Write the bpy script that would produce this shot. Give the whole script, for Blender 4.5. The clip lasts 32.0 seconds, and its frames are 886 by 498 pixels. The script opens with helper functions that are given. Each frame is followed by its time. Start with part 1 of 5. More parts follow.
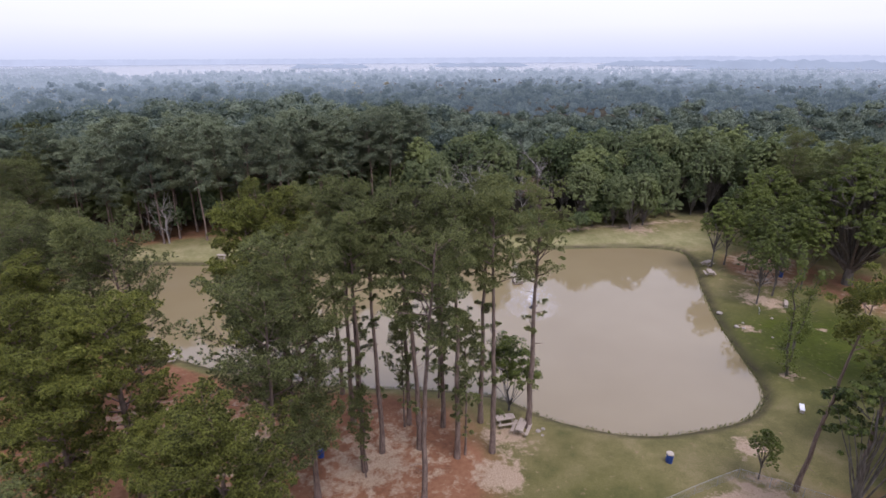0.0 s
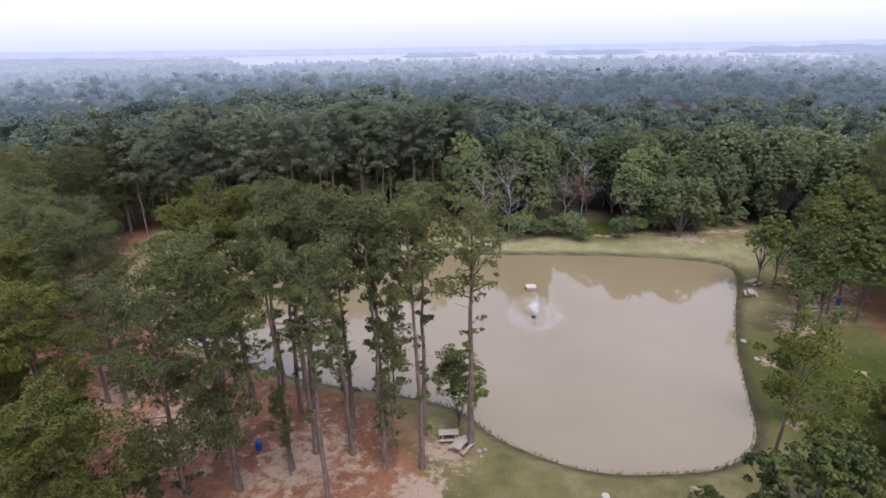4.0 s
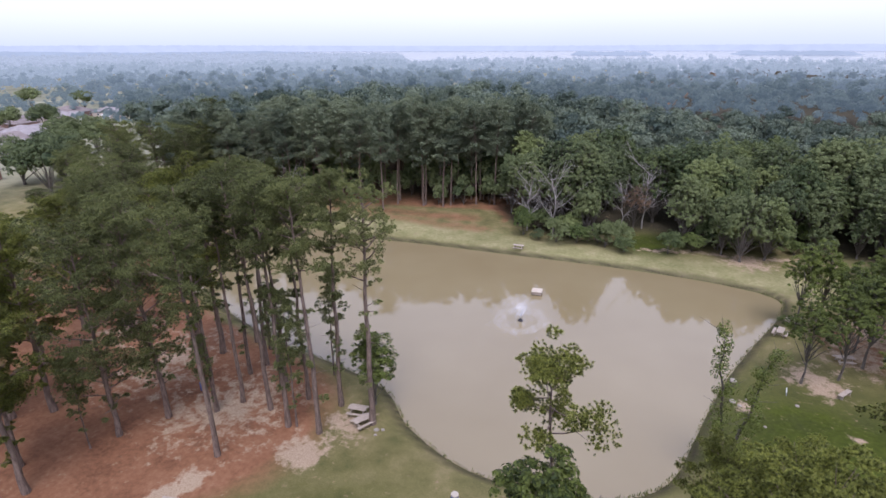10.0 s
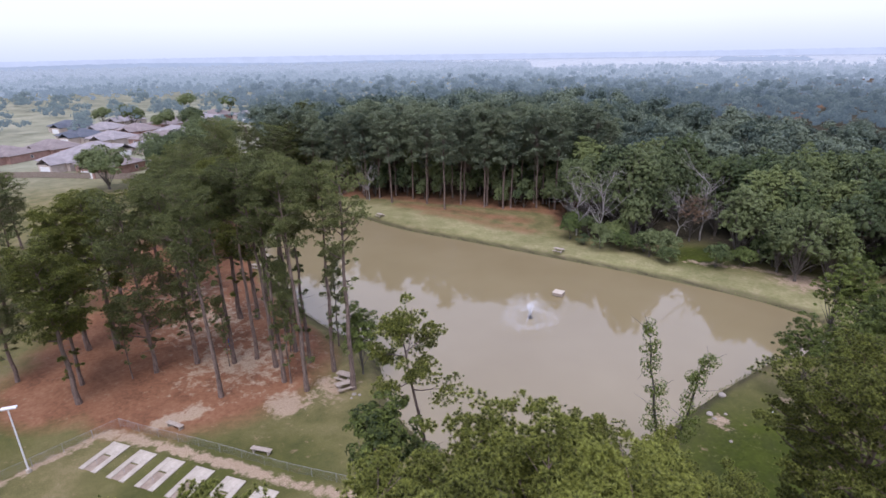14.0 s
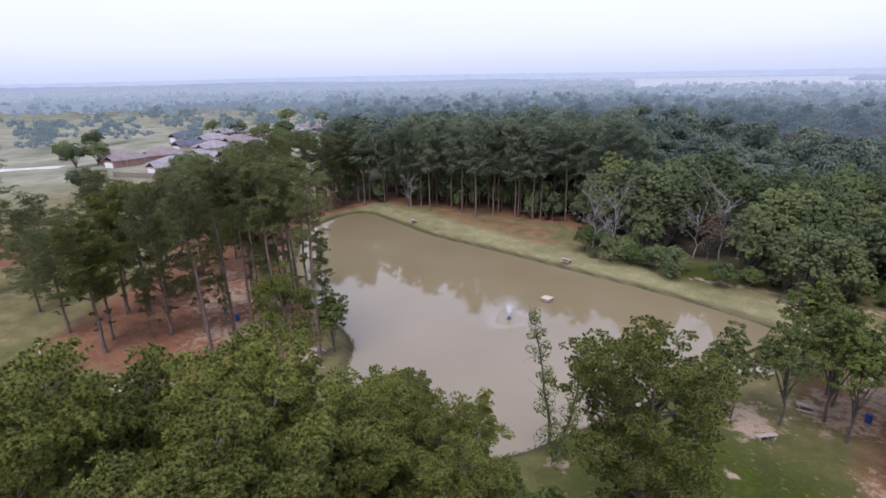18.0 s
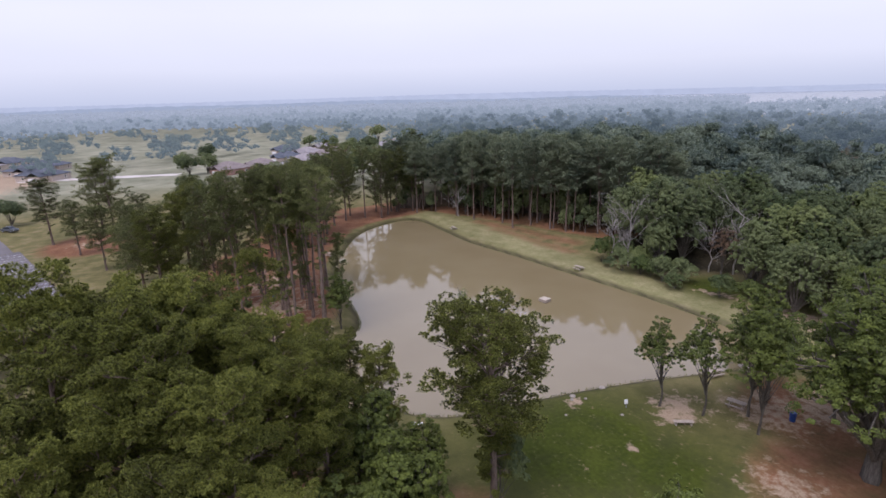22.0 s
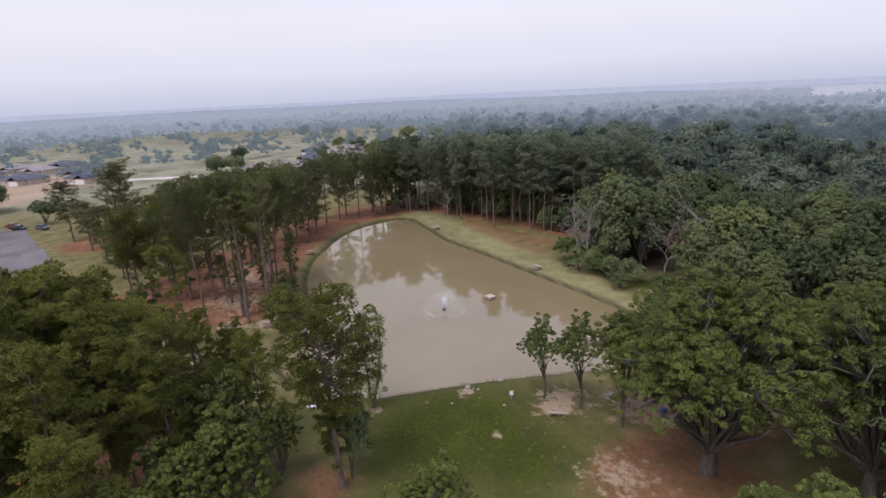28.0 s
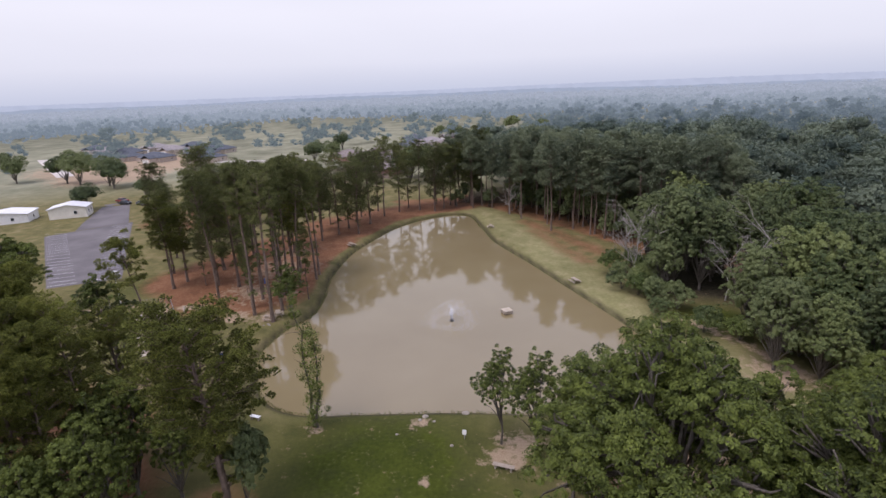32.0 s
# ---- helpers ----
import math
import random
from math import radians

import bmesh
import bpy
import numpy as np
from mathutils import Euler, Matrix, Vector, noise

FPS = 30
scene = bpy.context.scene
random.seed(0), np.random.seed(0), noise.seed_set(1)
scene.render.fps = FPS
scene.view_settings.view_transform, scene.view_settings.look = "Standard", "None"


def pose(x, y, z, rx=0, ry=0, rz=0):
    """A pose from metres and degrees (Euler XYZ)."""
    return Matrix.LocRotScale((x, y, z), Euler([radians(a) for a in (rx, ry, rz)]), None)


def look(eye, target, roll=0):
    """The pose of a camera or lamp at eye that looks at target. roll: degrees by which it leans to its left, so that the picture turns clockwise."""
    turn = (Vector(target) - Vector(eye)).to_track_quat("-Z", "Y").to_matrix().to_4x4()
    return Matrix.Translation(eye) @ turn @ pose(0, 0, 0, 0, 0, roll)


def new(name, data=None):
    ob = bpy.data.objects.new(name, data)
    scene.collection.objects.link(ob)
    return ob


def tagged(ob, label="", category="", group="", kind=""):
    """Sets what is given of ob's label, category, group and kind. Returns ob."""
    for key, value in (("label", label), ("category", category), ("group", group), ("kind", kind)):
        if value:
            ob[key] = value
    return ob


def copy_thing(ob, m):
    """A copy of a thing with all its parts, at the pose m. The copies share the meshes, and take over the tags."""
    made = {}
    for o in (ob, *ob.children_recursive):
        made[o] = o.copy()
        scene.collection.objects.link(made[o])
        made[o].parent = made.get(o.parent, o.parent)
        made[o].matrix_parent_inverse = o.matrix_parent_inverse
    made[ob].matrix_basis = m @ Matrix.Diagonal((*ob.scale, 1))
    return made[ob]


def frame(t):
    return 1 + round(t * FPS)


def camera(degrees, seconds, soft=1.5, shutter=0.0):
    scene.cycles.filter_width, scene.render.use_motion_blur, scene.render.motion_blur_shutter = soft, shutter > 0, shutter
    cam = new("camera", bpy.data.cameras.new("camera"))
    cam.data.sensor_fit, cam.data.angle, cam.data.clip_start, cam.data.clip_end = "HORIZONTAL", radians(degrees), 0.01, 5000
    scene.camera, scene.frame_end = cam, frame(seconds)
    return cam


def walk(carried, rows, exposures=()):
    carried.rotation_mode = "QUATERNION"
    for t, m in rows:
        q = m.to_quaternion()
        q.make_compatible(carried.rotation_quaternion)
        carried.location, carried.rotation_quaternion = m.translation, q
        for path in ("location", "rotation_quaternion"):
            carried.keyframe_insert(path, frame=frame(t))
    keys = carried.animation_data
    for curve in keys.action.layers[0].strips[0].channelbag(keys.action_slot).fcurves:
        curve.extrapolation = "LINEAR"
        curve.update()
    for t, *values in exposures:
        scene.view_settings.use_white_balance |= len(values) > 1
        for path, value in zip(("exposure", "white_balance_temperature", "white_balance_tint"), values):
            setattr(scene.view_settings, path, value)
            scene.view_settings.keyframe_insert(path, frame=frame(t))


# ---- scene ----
cam = camera(78.9, 32.0, 1.55)
ROWS = [
    (0.0, -0.55, 0.40, 33.55, 70.50, 0.28, 0.79),
    (0.5, 1.59, 0.84, 33.39, 70.56, 0.28, 2.34),
    (1.0, 3.64, 1.22, 33.40, 70.51, 0.38, 3.74),
    (1.5, 5.35, 1.61, 33.48, 70.24, 0.65, 4.64),
    (2.0, 6.91, 2.00, 33.64, 70.04, 0.64, 5.89),
    (2.5, 8.41, 2.44, 33.87, 69.85, 0.68, 7.31),
    (3.0, 9.93, 2.90, 34.16, 69.63, 0.64, 8.90),
    (3.5, 11.40, 3.37, 34.52, 69.49, 0.81, 10.38),
    (5.5, 18.45, 5.72, 34.51, 69.33, 0.58, 17.72),
    (6.0, 20.21, 6.54, 34.24, 69.15, 0.60, 19.24),
    (6.5, 22.10, 7.31, 33.88, 69.13, 0.35, 20.64),
    (7.0, 24.03, 7.99, 33.52, 69.16, 0.14, 22.29),
    (7.5, 25.86, 8.51, 33.38, 69.22, 0.15, 23.50),
    (8.0, 27.50, 8.99, 33.35, 69.42, 0.05, 24.63),
    (8.5, 29.01, 9.38, 33.46, 69.46, 0.11, 25.61),
    (9.0, 30.36, 9.61, 33.78, 69.39, 0.17, 26.81),
    (9.5, 31.77, 9.55, 33.98, 69.38, 0.09, 28.02),
    (10.0, 33.15, 9.44, 34.23, 69.36, 0.18, 29.22),
    (10.5, 34.58, 9.37, 34.38, 69.40, 0.28, 30.53),
    (11.0, 36.09, 9.46, 34.48, 69.41, 0.42, 32.01),
    (11.5, 37.69, 9.68, 34.49, 69.51, 0.54, 33.62),
    (12.0, 39.43, 10.14, 34.41, 69.64, 0.59, 35.36),
    (12.5, 41.28, 10.81, 34.35, 69.81, 0.71, 37.20),
    (13.0, 43.25, 11.62, 34.30, 69.92, 0.80, 38.98),
    (13.5, 45.23, 12.49, 34.18, 70.07, 0.84, 40.79),
    (14.0, 47.28, 13.40, 34.08, 70.21, 0.91, 42.43),
    (14.5, 49.26, 14.36, 34.01, 70.43, 0.97, 44.01),
    (16.5, 56.72, 18.40, 33.68, 71.42, 0.70, 49.01),
    (17.0, 58.54, 19.05, 33.55, 71.61, 0.68, 50.27),
    (17.5, 60.36, 19.68, 33.45, 71.99, 0.79, 51.61),
    (18.0, 62.28, 20.32, 33.46, 72.21, 1.03, 53.07),
    (18.5, 64.36, 21.02, 33.53, 72.54, 1.19, 54.60),
    (19.0, 66.55, 21.76, 33.61, 72.69, 1.29, 56.20),
    (19.5, 68.64, 22.53, 33.80, 72.93, 1.39, 57.74),
    (20.0, 70.70, 23.32, 33.86, 73.10, 1.31, 59.08),
    (20.5, 72.70, 24.20, 33.86, 73.31, 1.28, 60.17),
    (21.0, 74.62, 25.09, 33.78, 73.52, 1.23, 61.32),
    (21.5, 76.59, 26.02, 33.73, 73.83, 1.39, 62.41),
    (22.0, 78.58, 26.89, 33.66, 74.13, 1.50, 63.62),
    (22.5, 80.58, 27.75, 33.53, 74.41, 1.62, 64.68),
    (23.0, 82.57, 28.59, 33.45, 74.73, 1.60, 66.05),
    (23.5, 84.61, 29.37, 33.40, 74.83, 1.55, 67.31),
    (24.0, 86.40, 30.08, 33.31, 75.06, 1.74, 67.60),
    (24.5, 88.02, 30.82, 33.26, 75.26, 1.68, 67.78),
    (25.0, 89.27, 31.73, 33.27, 75.42, 1.73, 67.65),
    (25.5, 90.12, 32.80, 33.32, 75.48, 1.71, 67.48),
    (26.0, 90.63, 34.00, 33.37, 75.55, 1.64, 67.34),
    (26.5, 90.61, 35.47, 33.51, 75.24, 1.90, 66.89),
    (28.5, 89.12, 43.14, 34.41, 73.85, 2.66, 70.01),
    (29.0, 88.58, 45.40, 34.38, 73.67, 2.65, 71.35),
    (29.5, 88.04, 47.73, 34.33, 73.54, 2.63, 72.83),
    (30.0, 87.51, 50.10, 34.22, 73.58, 2.56, 74.28),
    (30.5, 87.05, 52.46, 34.06, 73.44, 2.51, 76.00),
    (31.0, 86.73, 54.78, 33.99, 73.40, 2.39, 78.09),
    (31.5, 86.55, 57.07, 33.98, 73.41, 2.25, 79.98),
    (32.0, 86.43, 59.27, 34.07, 73.52, 2.15, 81.91),
]
EXPOSURES = [(0.0, 0.3, 6140, 28), (3.0, 0.4, 6040, 28), (6.0, 0.48, 5990, 27), (13.0, 0.4, 5890, 26), (17.0, 0.3, 5890, 26), (19.0, 0.2, 5890, 27), (23.0, 0.02, 6160, 26), (26.0, -0.04, 6260, 25), (30.0, 0.02, 6410, 25), (32.0, 0.03, 6360, 25)]
walk(cam, [(t, pose(x, y, z, rx, ry, rz)) for t, x, y, z, rx, ry, rz in ROWS], EXPOSURES)

# ---------------------------------------------------------------- sky and sun
world = bpy.data.worlds.new("overcast_sky")
scene.world = world
world.use_nodes = True
wt = world.node_tree
wt.nodes.clear()
w_out = wt.nodes.new("ShaderNodeOutputWorld")
w_add = wt.nodes.new("ShaderNodeAddShader")
w_cloud = wt.nodes.new("ShaderNodeBackground")
w_sky = wt.nodes.new("ShaderNodeBackground")
w_nishita = wt.nodes.new("ShaderNodeTexSky")
w_nishita.sky_type = "NISHITA"
w_nishita.sun_disc = False
w_nishita.sun_elevation = radians(50)
w_nishita.sun_rotation = radians(150)
w_nishita.dust_density = 4.0
w_sky.inputs["Strength"].default_value = 0.02
wt.links.new(w_nishita.outputs[0], w_sky.inputs["Color"])
w_co = wt.nodes.new("ShaderNodeTexCoord")
w_sep = wt.nodes.new("ShaderNodeSeparateXYZ")
w_ramp = wt.nodes.new("ShaderNodeValToRGB")
wt.links.new(w_co.outputs["Generated"], w_sep.inputs[0])
wt.links.new(w_sep.outputs["Z"], w_ramp.inputs["Fac"])
cr = w_ramp.color_ramp
cr.elements[0].position, cr.elements[0].color = 0.0, (0.585, 0.67, 0.765, 1)
cr.elements[1].position, cr.elements[1].color = 0.30, (0.85, 0.905, 0.94, 1)
e = cr.elements.new(0.05)
e.color = (0.76, 0.825, 0.875, 1)
e = cr.elements.new(0.13)
e.color = (0.85, 0.90, 0.92, 1)
e = cr.elements.new(0.5)
e.color = (0.79, 0.88, 1.10, 1)
w_noise = wt.nodes.new("ShaderNodeTexNoise")
w_noise.inputs["Scale"].default_value = 2.2
w_noise.inputs["Detail"].default_value = 4
w_map = wt.nodes.new("ShaderNodeMapping")
w_map.inputs["Scale"].default_value = (1, 1, 4)
wt.links.new(w_co.outputs["Generated"], w_map.inputs[0])
wt.links.new(w_map.outputs[0], w_noise.inputs["Vector"])
w_mix = wt.nodes.new("ShaderNodeMix")
w_mix.data_type, w_mix.blend_type = "RGBA", "MULTIPLY"
w_mix.inputs["Factor"].default_value = 0.10
wt.links.new(w_ramp.outputs["Color"], w_mix.inputs["A"])
wt.links.new(w_noise.outputs["Fac"], w_mix.inputs["B"])
wt.links.new(w_mix.outputs["Result"], w_cloud.inputs["Color"])
w_cloud.inputs["Strength"].default_value = 0.945
wt.links.new(w_cloud.outputs[0], w_add.inputs[0])
wt.links.new(w_sky.outputs[0], w_add.inputs[1])
wt.links.new(w_add.outputs[0], w_out.inputs["Surface"])

sun = new("sun", bpy.data.lights.new("sun", "SUN"))
sun.data.energy, sun.data.angle, sun.data.color = 1.9, radians(25), (1.0, 0.98, 0.95)
sun.matrix_world = look((25, -35, 95), (0, 0, 0))


# ---------------------------------------------------------------- materials
def node_material(name, rough=0.8, spec=0.3):
    m = bpy.data.materials.new(name)
    m.use_nodes = True
    b = m.node_tree.nodes["Principled BSDF"]
    b.inputs["Roughness"].default_value = rough
    b.inputs["Specular IOR Level"].default_value = spec
    return m, m.node_tree, b


def position_of(t):
    return t.nodes.new("ShaderNodeNewGeometry").outputs["Position"]


def noise_of(t, vec, scale, detail=4.0, rough=0.55, stretch=None):
    n = t.nodes.new("ShaderNodeTexNoise")
    n.inputs["Scale"].default_value, n.inputs["Detail"].default_value, n.inputs["Roughness"].default_value = scale, detail, rough
    if stretch:
        mp = t.nodes.new("ShaderNodeMapping")
        mp.inputs["Scale"].default_value = stretch
        t.links.new(vec, mp.inputs[0])
        vec = mp.outputs[0]
    t.links.new(vec, n.inputs["Vector"])
    return n.outputs["Fac"]


def ramp_of(t, fac, stops):
    r = t.nodes.new("ShaderNodeValToRGB")
    els = r.color_ramp.elements
    while len(els) < len(stops):
        els.new(0.5)
    for el, (p, c) in zip(els, stops):
        el.position, el.color = p, (*c, 1) if len(c) == 3 else c
    t.links.new(fac, r.inputs["Fac"])
    return r.outputs["Color"]


def mix_of(t, fac, a, b, mode="MIX"):
    n = t.nodes.new("ShaderNodeMix")
    n.data_type, n.blend_type = "RGBA", mode
    for sock, val in (("Factor", fac), ("A", a), ("B", b)):
        if isinstance(val, (int, float)):
            n.inputs[sock].default_value = val
        elif isinstance(val, tuple):
            n.inputs[sock].default_value = (*val, 1)
        else:
            t.links.new(val, n.inputs[sock])
    return n.outputs["Result"]


def math_of(t, op, a, b=0.0, clamp=False):
    n = t.nodes.new("ShaderNodeMath")
    n.operation, n.use_clamp = op, clamp
    for i, val in enumerate((a, b)):
        if isinstance(val, (int, float)):
            n.inputs[i].default_value = val
        else:
            t.links.new(val, n.inputs[i])
    return n.outputs[0]


def bump_of(t, b, height, strength, distance):
    n = t.nodes.new("ShaderNodeBump")
    n.inputs["Strength"].default_value, n.inputs["Distance"].default_value = strength, distance
    t.links.new(height, n.inputs["Height"])
    t.links.new(n.outputs[0], b.inputs["Normal"])


def grained(name, dark, light, scale=3.0, rough=0.8, spec=0.3, bump=0.3, stretch=None, fine=9.0):
    """A surface with two scales of variation between two colours."""
    m, t, b = node_material(name, rough, spec)
    co = t.nodes.new("ShaderNodeTexCoord").outputs["Object"]
    big, small = noise_of(t, co, scale, 3, 0.5, stretch), noise_of(t, co, scale * fine, 4, 0.6, stretch)
    f = math_of(t, "ADD", math_of(t, "MULTIPLY", big, 0.6), math_of(t, "MULTIPLY", small, 0.4))
    t.links.new(ramp_of(t, f, [(0.32, dark), (0.68, light)]), b.inputs["Base Color"])
    if bump:
        bump_of(t, b, small, bump, 0.02)
    return m


def foliage(name, dark, light, patch=0.25, gloss=0.2, sheer=0.3, own=0.5, big=0.35, tree=0.25, haze_emit=None, tone=0.0, grain=0.0):
    """Leaves or needles: each blade has its own tone, each patch and tree a shift, and light passes through. Far leaves
    can glow in a haze colour.
    """
    m, t, b = node_material(name, 0.55, gloss)
    geo = t.nodes.new("ShaderNodeNewGeometry")
    info = t.nodes.new("ShaderNodeObjectInfo")
    wide = noise_of(t, geo.outputs["Position"], patch, 2)
    f = math_of(t, "ADD", math_of(t, "MULTIPLY", geo.outputs["Random Per Island"], own), math_of(t, "MULTIPLY", wide, big))
    f = math_of(t, "ADD", f, math_of(t, "MULTIPLY", info.outputs["Random"], tree))
    mid = (own + big + tree + tone + grain) / 2
    # tone: random per tree, plus rim light and inner shade painted into crowns
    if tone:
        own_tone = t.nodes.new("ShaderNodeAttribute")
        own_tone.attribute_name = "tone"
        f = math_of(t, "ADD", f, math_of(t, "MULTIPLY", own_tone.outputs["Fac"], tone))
    if grain:
        sprays = noise_of(t, geo.outputs["Position"], 1.3, 5, 0.75)
        f = math_of(t, "ADD", f, math_of(t, "MULTIPLY", sprays, grain))
        bump_of(t, b, sprays, 1.0, 1.2)
    col = ramp_of(t, f, [(max(0, mid - 0.33), dark), (min(1, mid + 0.30), light)])
    t.links.new(col, b.inputs["Base Color"])
    tr = t.nodes.new("ShaderNodeBsdfTranslucent")
    t.links.new(mix_of(t, 0.4, col, (0.16, 0.20, 0.05)), tr.inputs["Color"])
    mx = t.nodes.new("ShaderNodeMixShader")
    mx.inputs[0].default_value = sheer
    t.links.new(b.outputs[0], mx.inputs[1])
    t.links.new(tr.outputs[0], mx.inputs[2])
    out = mx.outputs[0]
    # Haze painted as emission: the leaves themselves glow in this colour.
    if haze_emit:
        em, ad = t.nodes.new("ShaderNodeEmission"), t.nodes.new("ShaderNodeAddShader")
        em.inputs["Color"].default_value = (*haze_emit, 1)
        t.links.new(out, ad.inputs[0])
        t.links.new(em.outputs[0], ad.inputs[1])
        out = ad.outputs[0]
    t.links.new(out, t.nodes["Material Output"].inputs["Surface"])
    return m


MAT = {}
# Needle tone paints bright rims and dark insides into the pine puffs.
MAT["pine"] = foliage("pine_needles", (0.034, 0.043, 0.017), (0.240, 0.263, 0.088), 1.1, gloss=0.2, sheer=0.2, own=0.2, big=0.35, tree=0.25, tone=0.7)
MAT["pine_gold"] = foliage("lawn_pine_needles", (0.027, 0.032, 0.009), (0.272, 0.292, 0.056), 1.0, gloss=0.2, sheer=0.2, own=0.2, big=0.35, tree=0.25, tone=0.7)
# Haze put into the colour: paler and bluer than the near needles.
MAT["pine_hazed"] = foliage("forest_needles_hazed", (0.060, 0.085, 0.062), (0.290, 0.335, 0.195), sheer=0.2, gloss=0.25, own=0.2, big=0.35, tree=0.3, tone=0.7)
MAT["leaf"] = foliage("oak_leaves", (0.017, 0.028, 0.007), (0.148, 0.182, 0.034), 0.6, sheer=0.12, own=0.35, big=0.7)
MAT["leaf_dark"] = foliage("dense_leaves", (0.043, 0.066, 0.029), (0.158, 0.190, 0.074), 0.35, gloss=0.2, sheer=0.12, own=0.4, big=0.6, tree=0.6)
MAT["leaf_mid"] = foliage("mixed_wood_leaves", (0.045, 0.070, 0.027), (0.182, 0.218, 0.074), 0.35, gloss=0.2, sheer=0.12, own=0.4, big=0.6, tree=0.6)
MAT["leaf_light"] = foliage("young_leaves", (0.042, 0.070, 0.020), (0.165, 0.205, 0.056), sheer=0.2)
# Haze put into the colour: paler and bluer than the nearer leaves.
MAT["far_leaf"] = foliage("woodland_leaves_hazed", (0.060, 0.092, 0.075), (0.230, 0.280, 0.180), 0.10, gloss=0.2, own=0.2, big=0.25, tree=0, tone=0.55, grain=0.35, sheer=0.1)
MAT["dry_leaf"] = foliage("dry_leaves", (0.13, 0.085, 0.055), (0.26, 0.17, 0.11))
MAT["grass_blade"] = foliage("bank_grass", (0.07, 0.085, 0.025), (0.20, 0.21, 0.07))
MAT["bark"] = grained("pine_bark", (0.075, 0.054, 0.043), (0.27, 0.205, 0.165), 2.0, 0.95, 0.1, 0.8, (3, 3, 0.6))
MAT["bark_grey"] = grained("grey_bark", (0.06, 0.05, 0.04), (0.20, 0.18, 0.15), 2.0, 0.95, 0.1, 0.8, (3, 3, 0.6))
MAT["deadwood"] = grained("bare_deadwood", (0.19, 0.175, 0.155), (0.42, 0.39, 0.35), 2.0, 0.9, 0.1, 0.4, (3, 3, 0.6))


# ---------------------------------------------------------------- helpers for meshes
def mesh_of(name, verts, faces, mat, smooth=False):
    """A mesh from points and faces; an array of faces with the same number of corners goes in at once."""
    me = bpy.data.meshes.new(name)
    if isinstance(faces, np.ndarray):
        v, f = np.asarray(verts, np.float32), np.asarray(faces, np.int32)
        me.vertices.add(len(v))
        me.vertices.foreach_set("co", v.ravel())
        me.loops.add(f.size)
        me.loops.foreach_set("vertex_index", f.ravel())
        me.polygons.add(len(f))
        me.polygons.foreach_set("loop_start", np.arange(0, f.size, f.shape[1], dtype=np.int32))
    else:
        me.from_pydata([tuple(p) for p in verts], [], faces)
    me.materials.append(mat)
    me.polygons.foreach_set("use_smooth", [smooth] * len(me.polygons))
    me.update(calc_edges=True)
    return me


def part(name, data, mat, parent=None, label="", at=None, smooth=False):
    """Links a bmesh (or a mesh) as one mesh object under a thing or under a part."""
    if isinstance(data, bmesh.types.BMesh):
        me = bpy.data.meshes.new(name)
        data.to_mesh(me)
        data.free()
        me.materials.append(mat)
        if smooth:
            for p in me.polygons:
                p.use_smooth = True
    else:
        me = data
    ob = new(name, me)
    if parent:
        ob.parent = parent
    if at is not None:
        ob.matrix_basis = at
    if label:
        tagged(ob, label)
    return ob


def box(sx, sy, sz, bevel=0.0, at=(0, 0, 0), bm=None, turn=None):
    """A bevelled box with its centre at 'at', in a bmesh of its own or added to one."""
    own = bmesh.new()
    bmesh.ops.create_cube(own, size=1)
    bmesh.ops.scale(own, vec=(sx, sy, sz), verts=own.verts)
    if bevel:
        bmesh.ops.bevel(own, geom=own.edges[:], offset=bevel, segments=1, affect="EDGES")
    m = Matrix.Translation(at) @ (turn or Matrix.Identity(4))
    bmesh.ops.transform(own, matrix=m, verts=own.verts)
    if bm is None:
        return own
    tmp = bpy.data.meshes.new("tmp")
    own.to_mesh(tmp)
    own.free()
    bm.from_mesh(tmp)
    bpy.data.meshes.remove(tmp)
    return bm


def tube(r0, r1, h, seg=12, at=(0, 0, 0), bm=None, turn=None):
    own = bmesh.new()
    bmesh.ops.create_cone(own, cap_ends=True, segments=seg, radius1=r0, radius2=r1, depth=h)
    bmesh.ops.transform(own, matrix=Matrix.Translation(at) @ (turn or Matrix.Identity(4)) @ Matrix.Translation((0, 0, h / 2)), verts=own.verts)
    if bm is None:
        return own
    tmp = bpy.data.meshes.new("tmp")
    own.to_mesh(tmp)
    own.free()
    bm.from_mesh(tmp)
    bpy.data.meshes.remove(tmp)
    return bm


def sweep(paths, seg=6):
    """Tapered limbs: each path is a list of (x, y, z, radius). Returns verts and faces."""
    vs, fs = [], []
    for pts in paths:
        pts = np.array(pts, float)
        base = len(vs)
        for i, p in enumerate(pts):
            d = pts[min(i + 1, len(pts) - 1), :3] - pts[max(i - 1, 0), :3]
            d /= np.linalg.norm(d) + 1e-9
            a = np.cross(d, (0.0, 1.0, 0.0) if abs(d[1]) < 0.9 else (1.0, 0.0, 0.0))
            a /= np.linalg.norm(a) + 1e-9
            b = np.cross(d, a)
            for k in range(seg):
                th = 2 * math.pi * k / seg
                vs.append(p[:3] + p[3] * (math.cos(th) * a + math.sin(th) * b))
        for i in range(len(pts) - 1):
            for k in range(seg):
                q, r = base + i * seg + k, base + i * seg + (k + 1) % seg
                fs.append((q, r, r + seg, q + seg))
        fs.append(tuple(base + (len(pts) - 1) * seg + k for k in range(seg)))
    return np.array(vs), fs


def unit(rng, n):
    v = rng.normal(size=(n, 3))
    return v / (np.linalg.norm(v, axis=1, keepdims=True) + 1e-9)


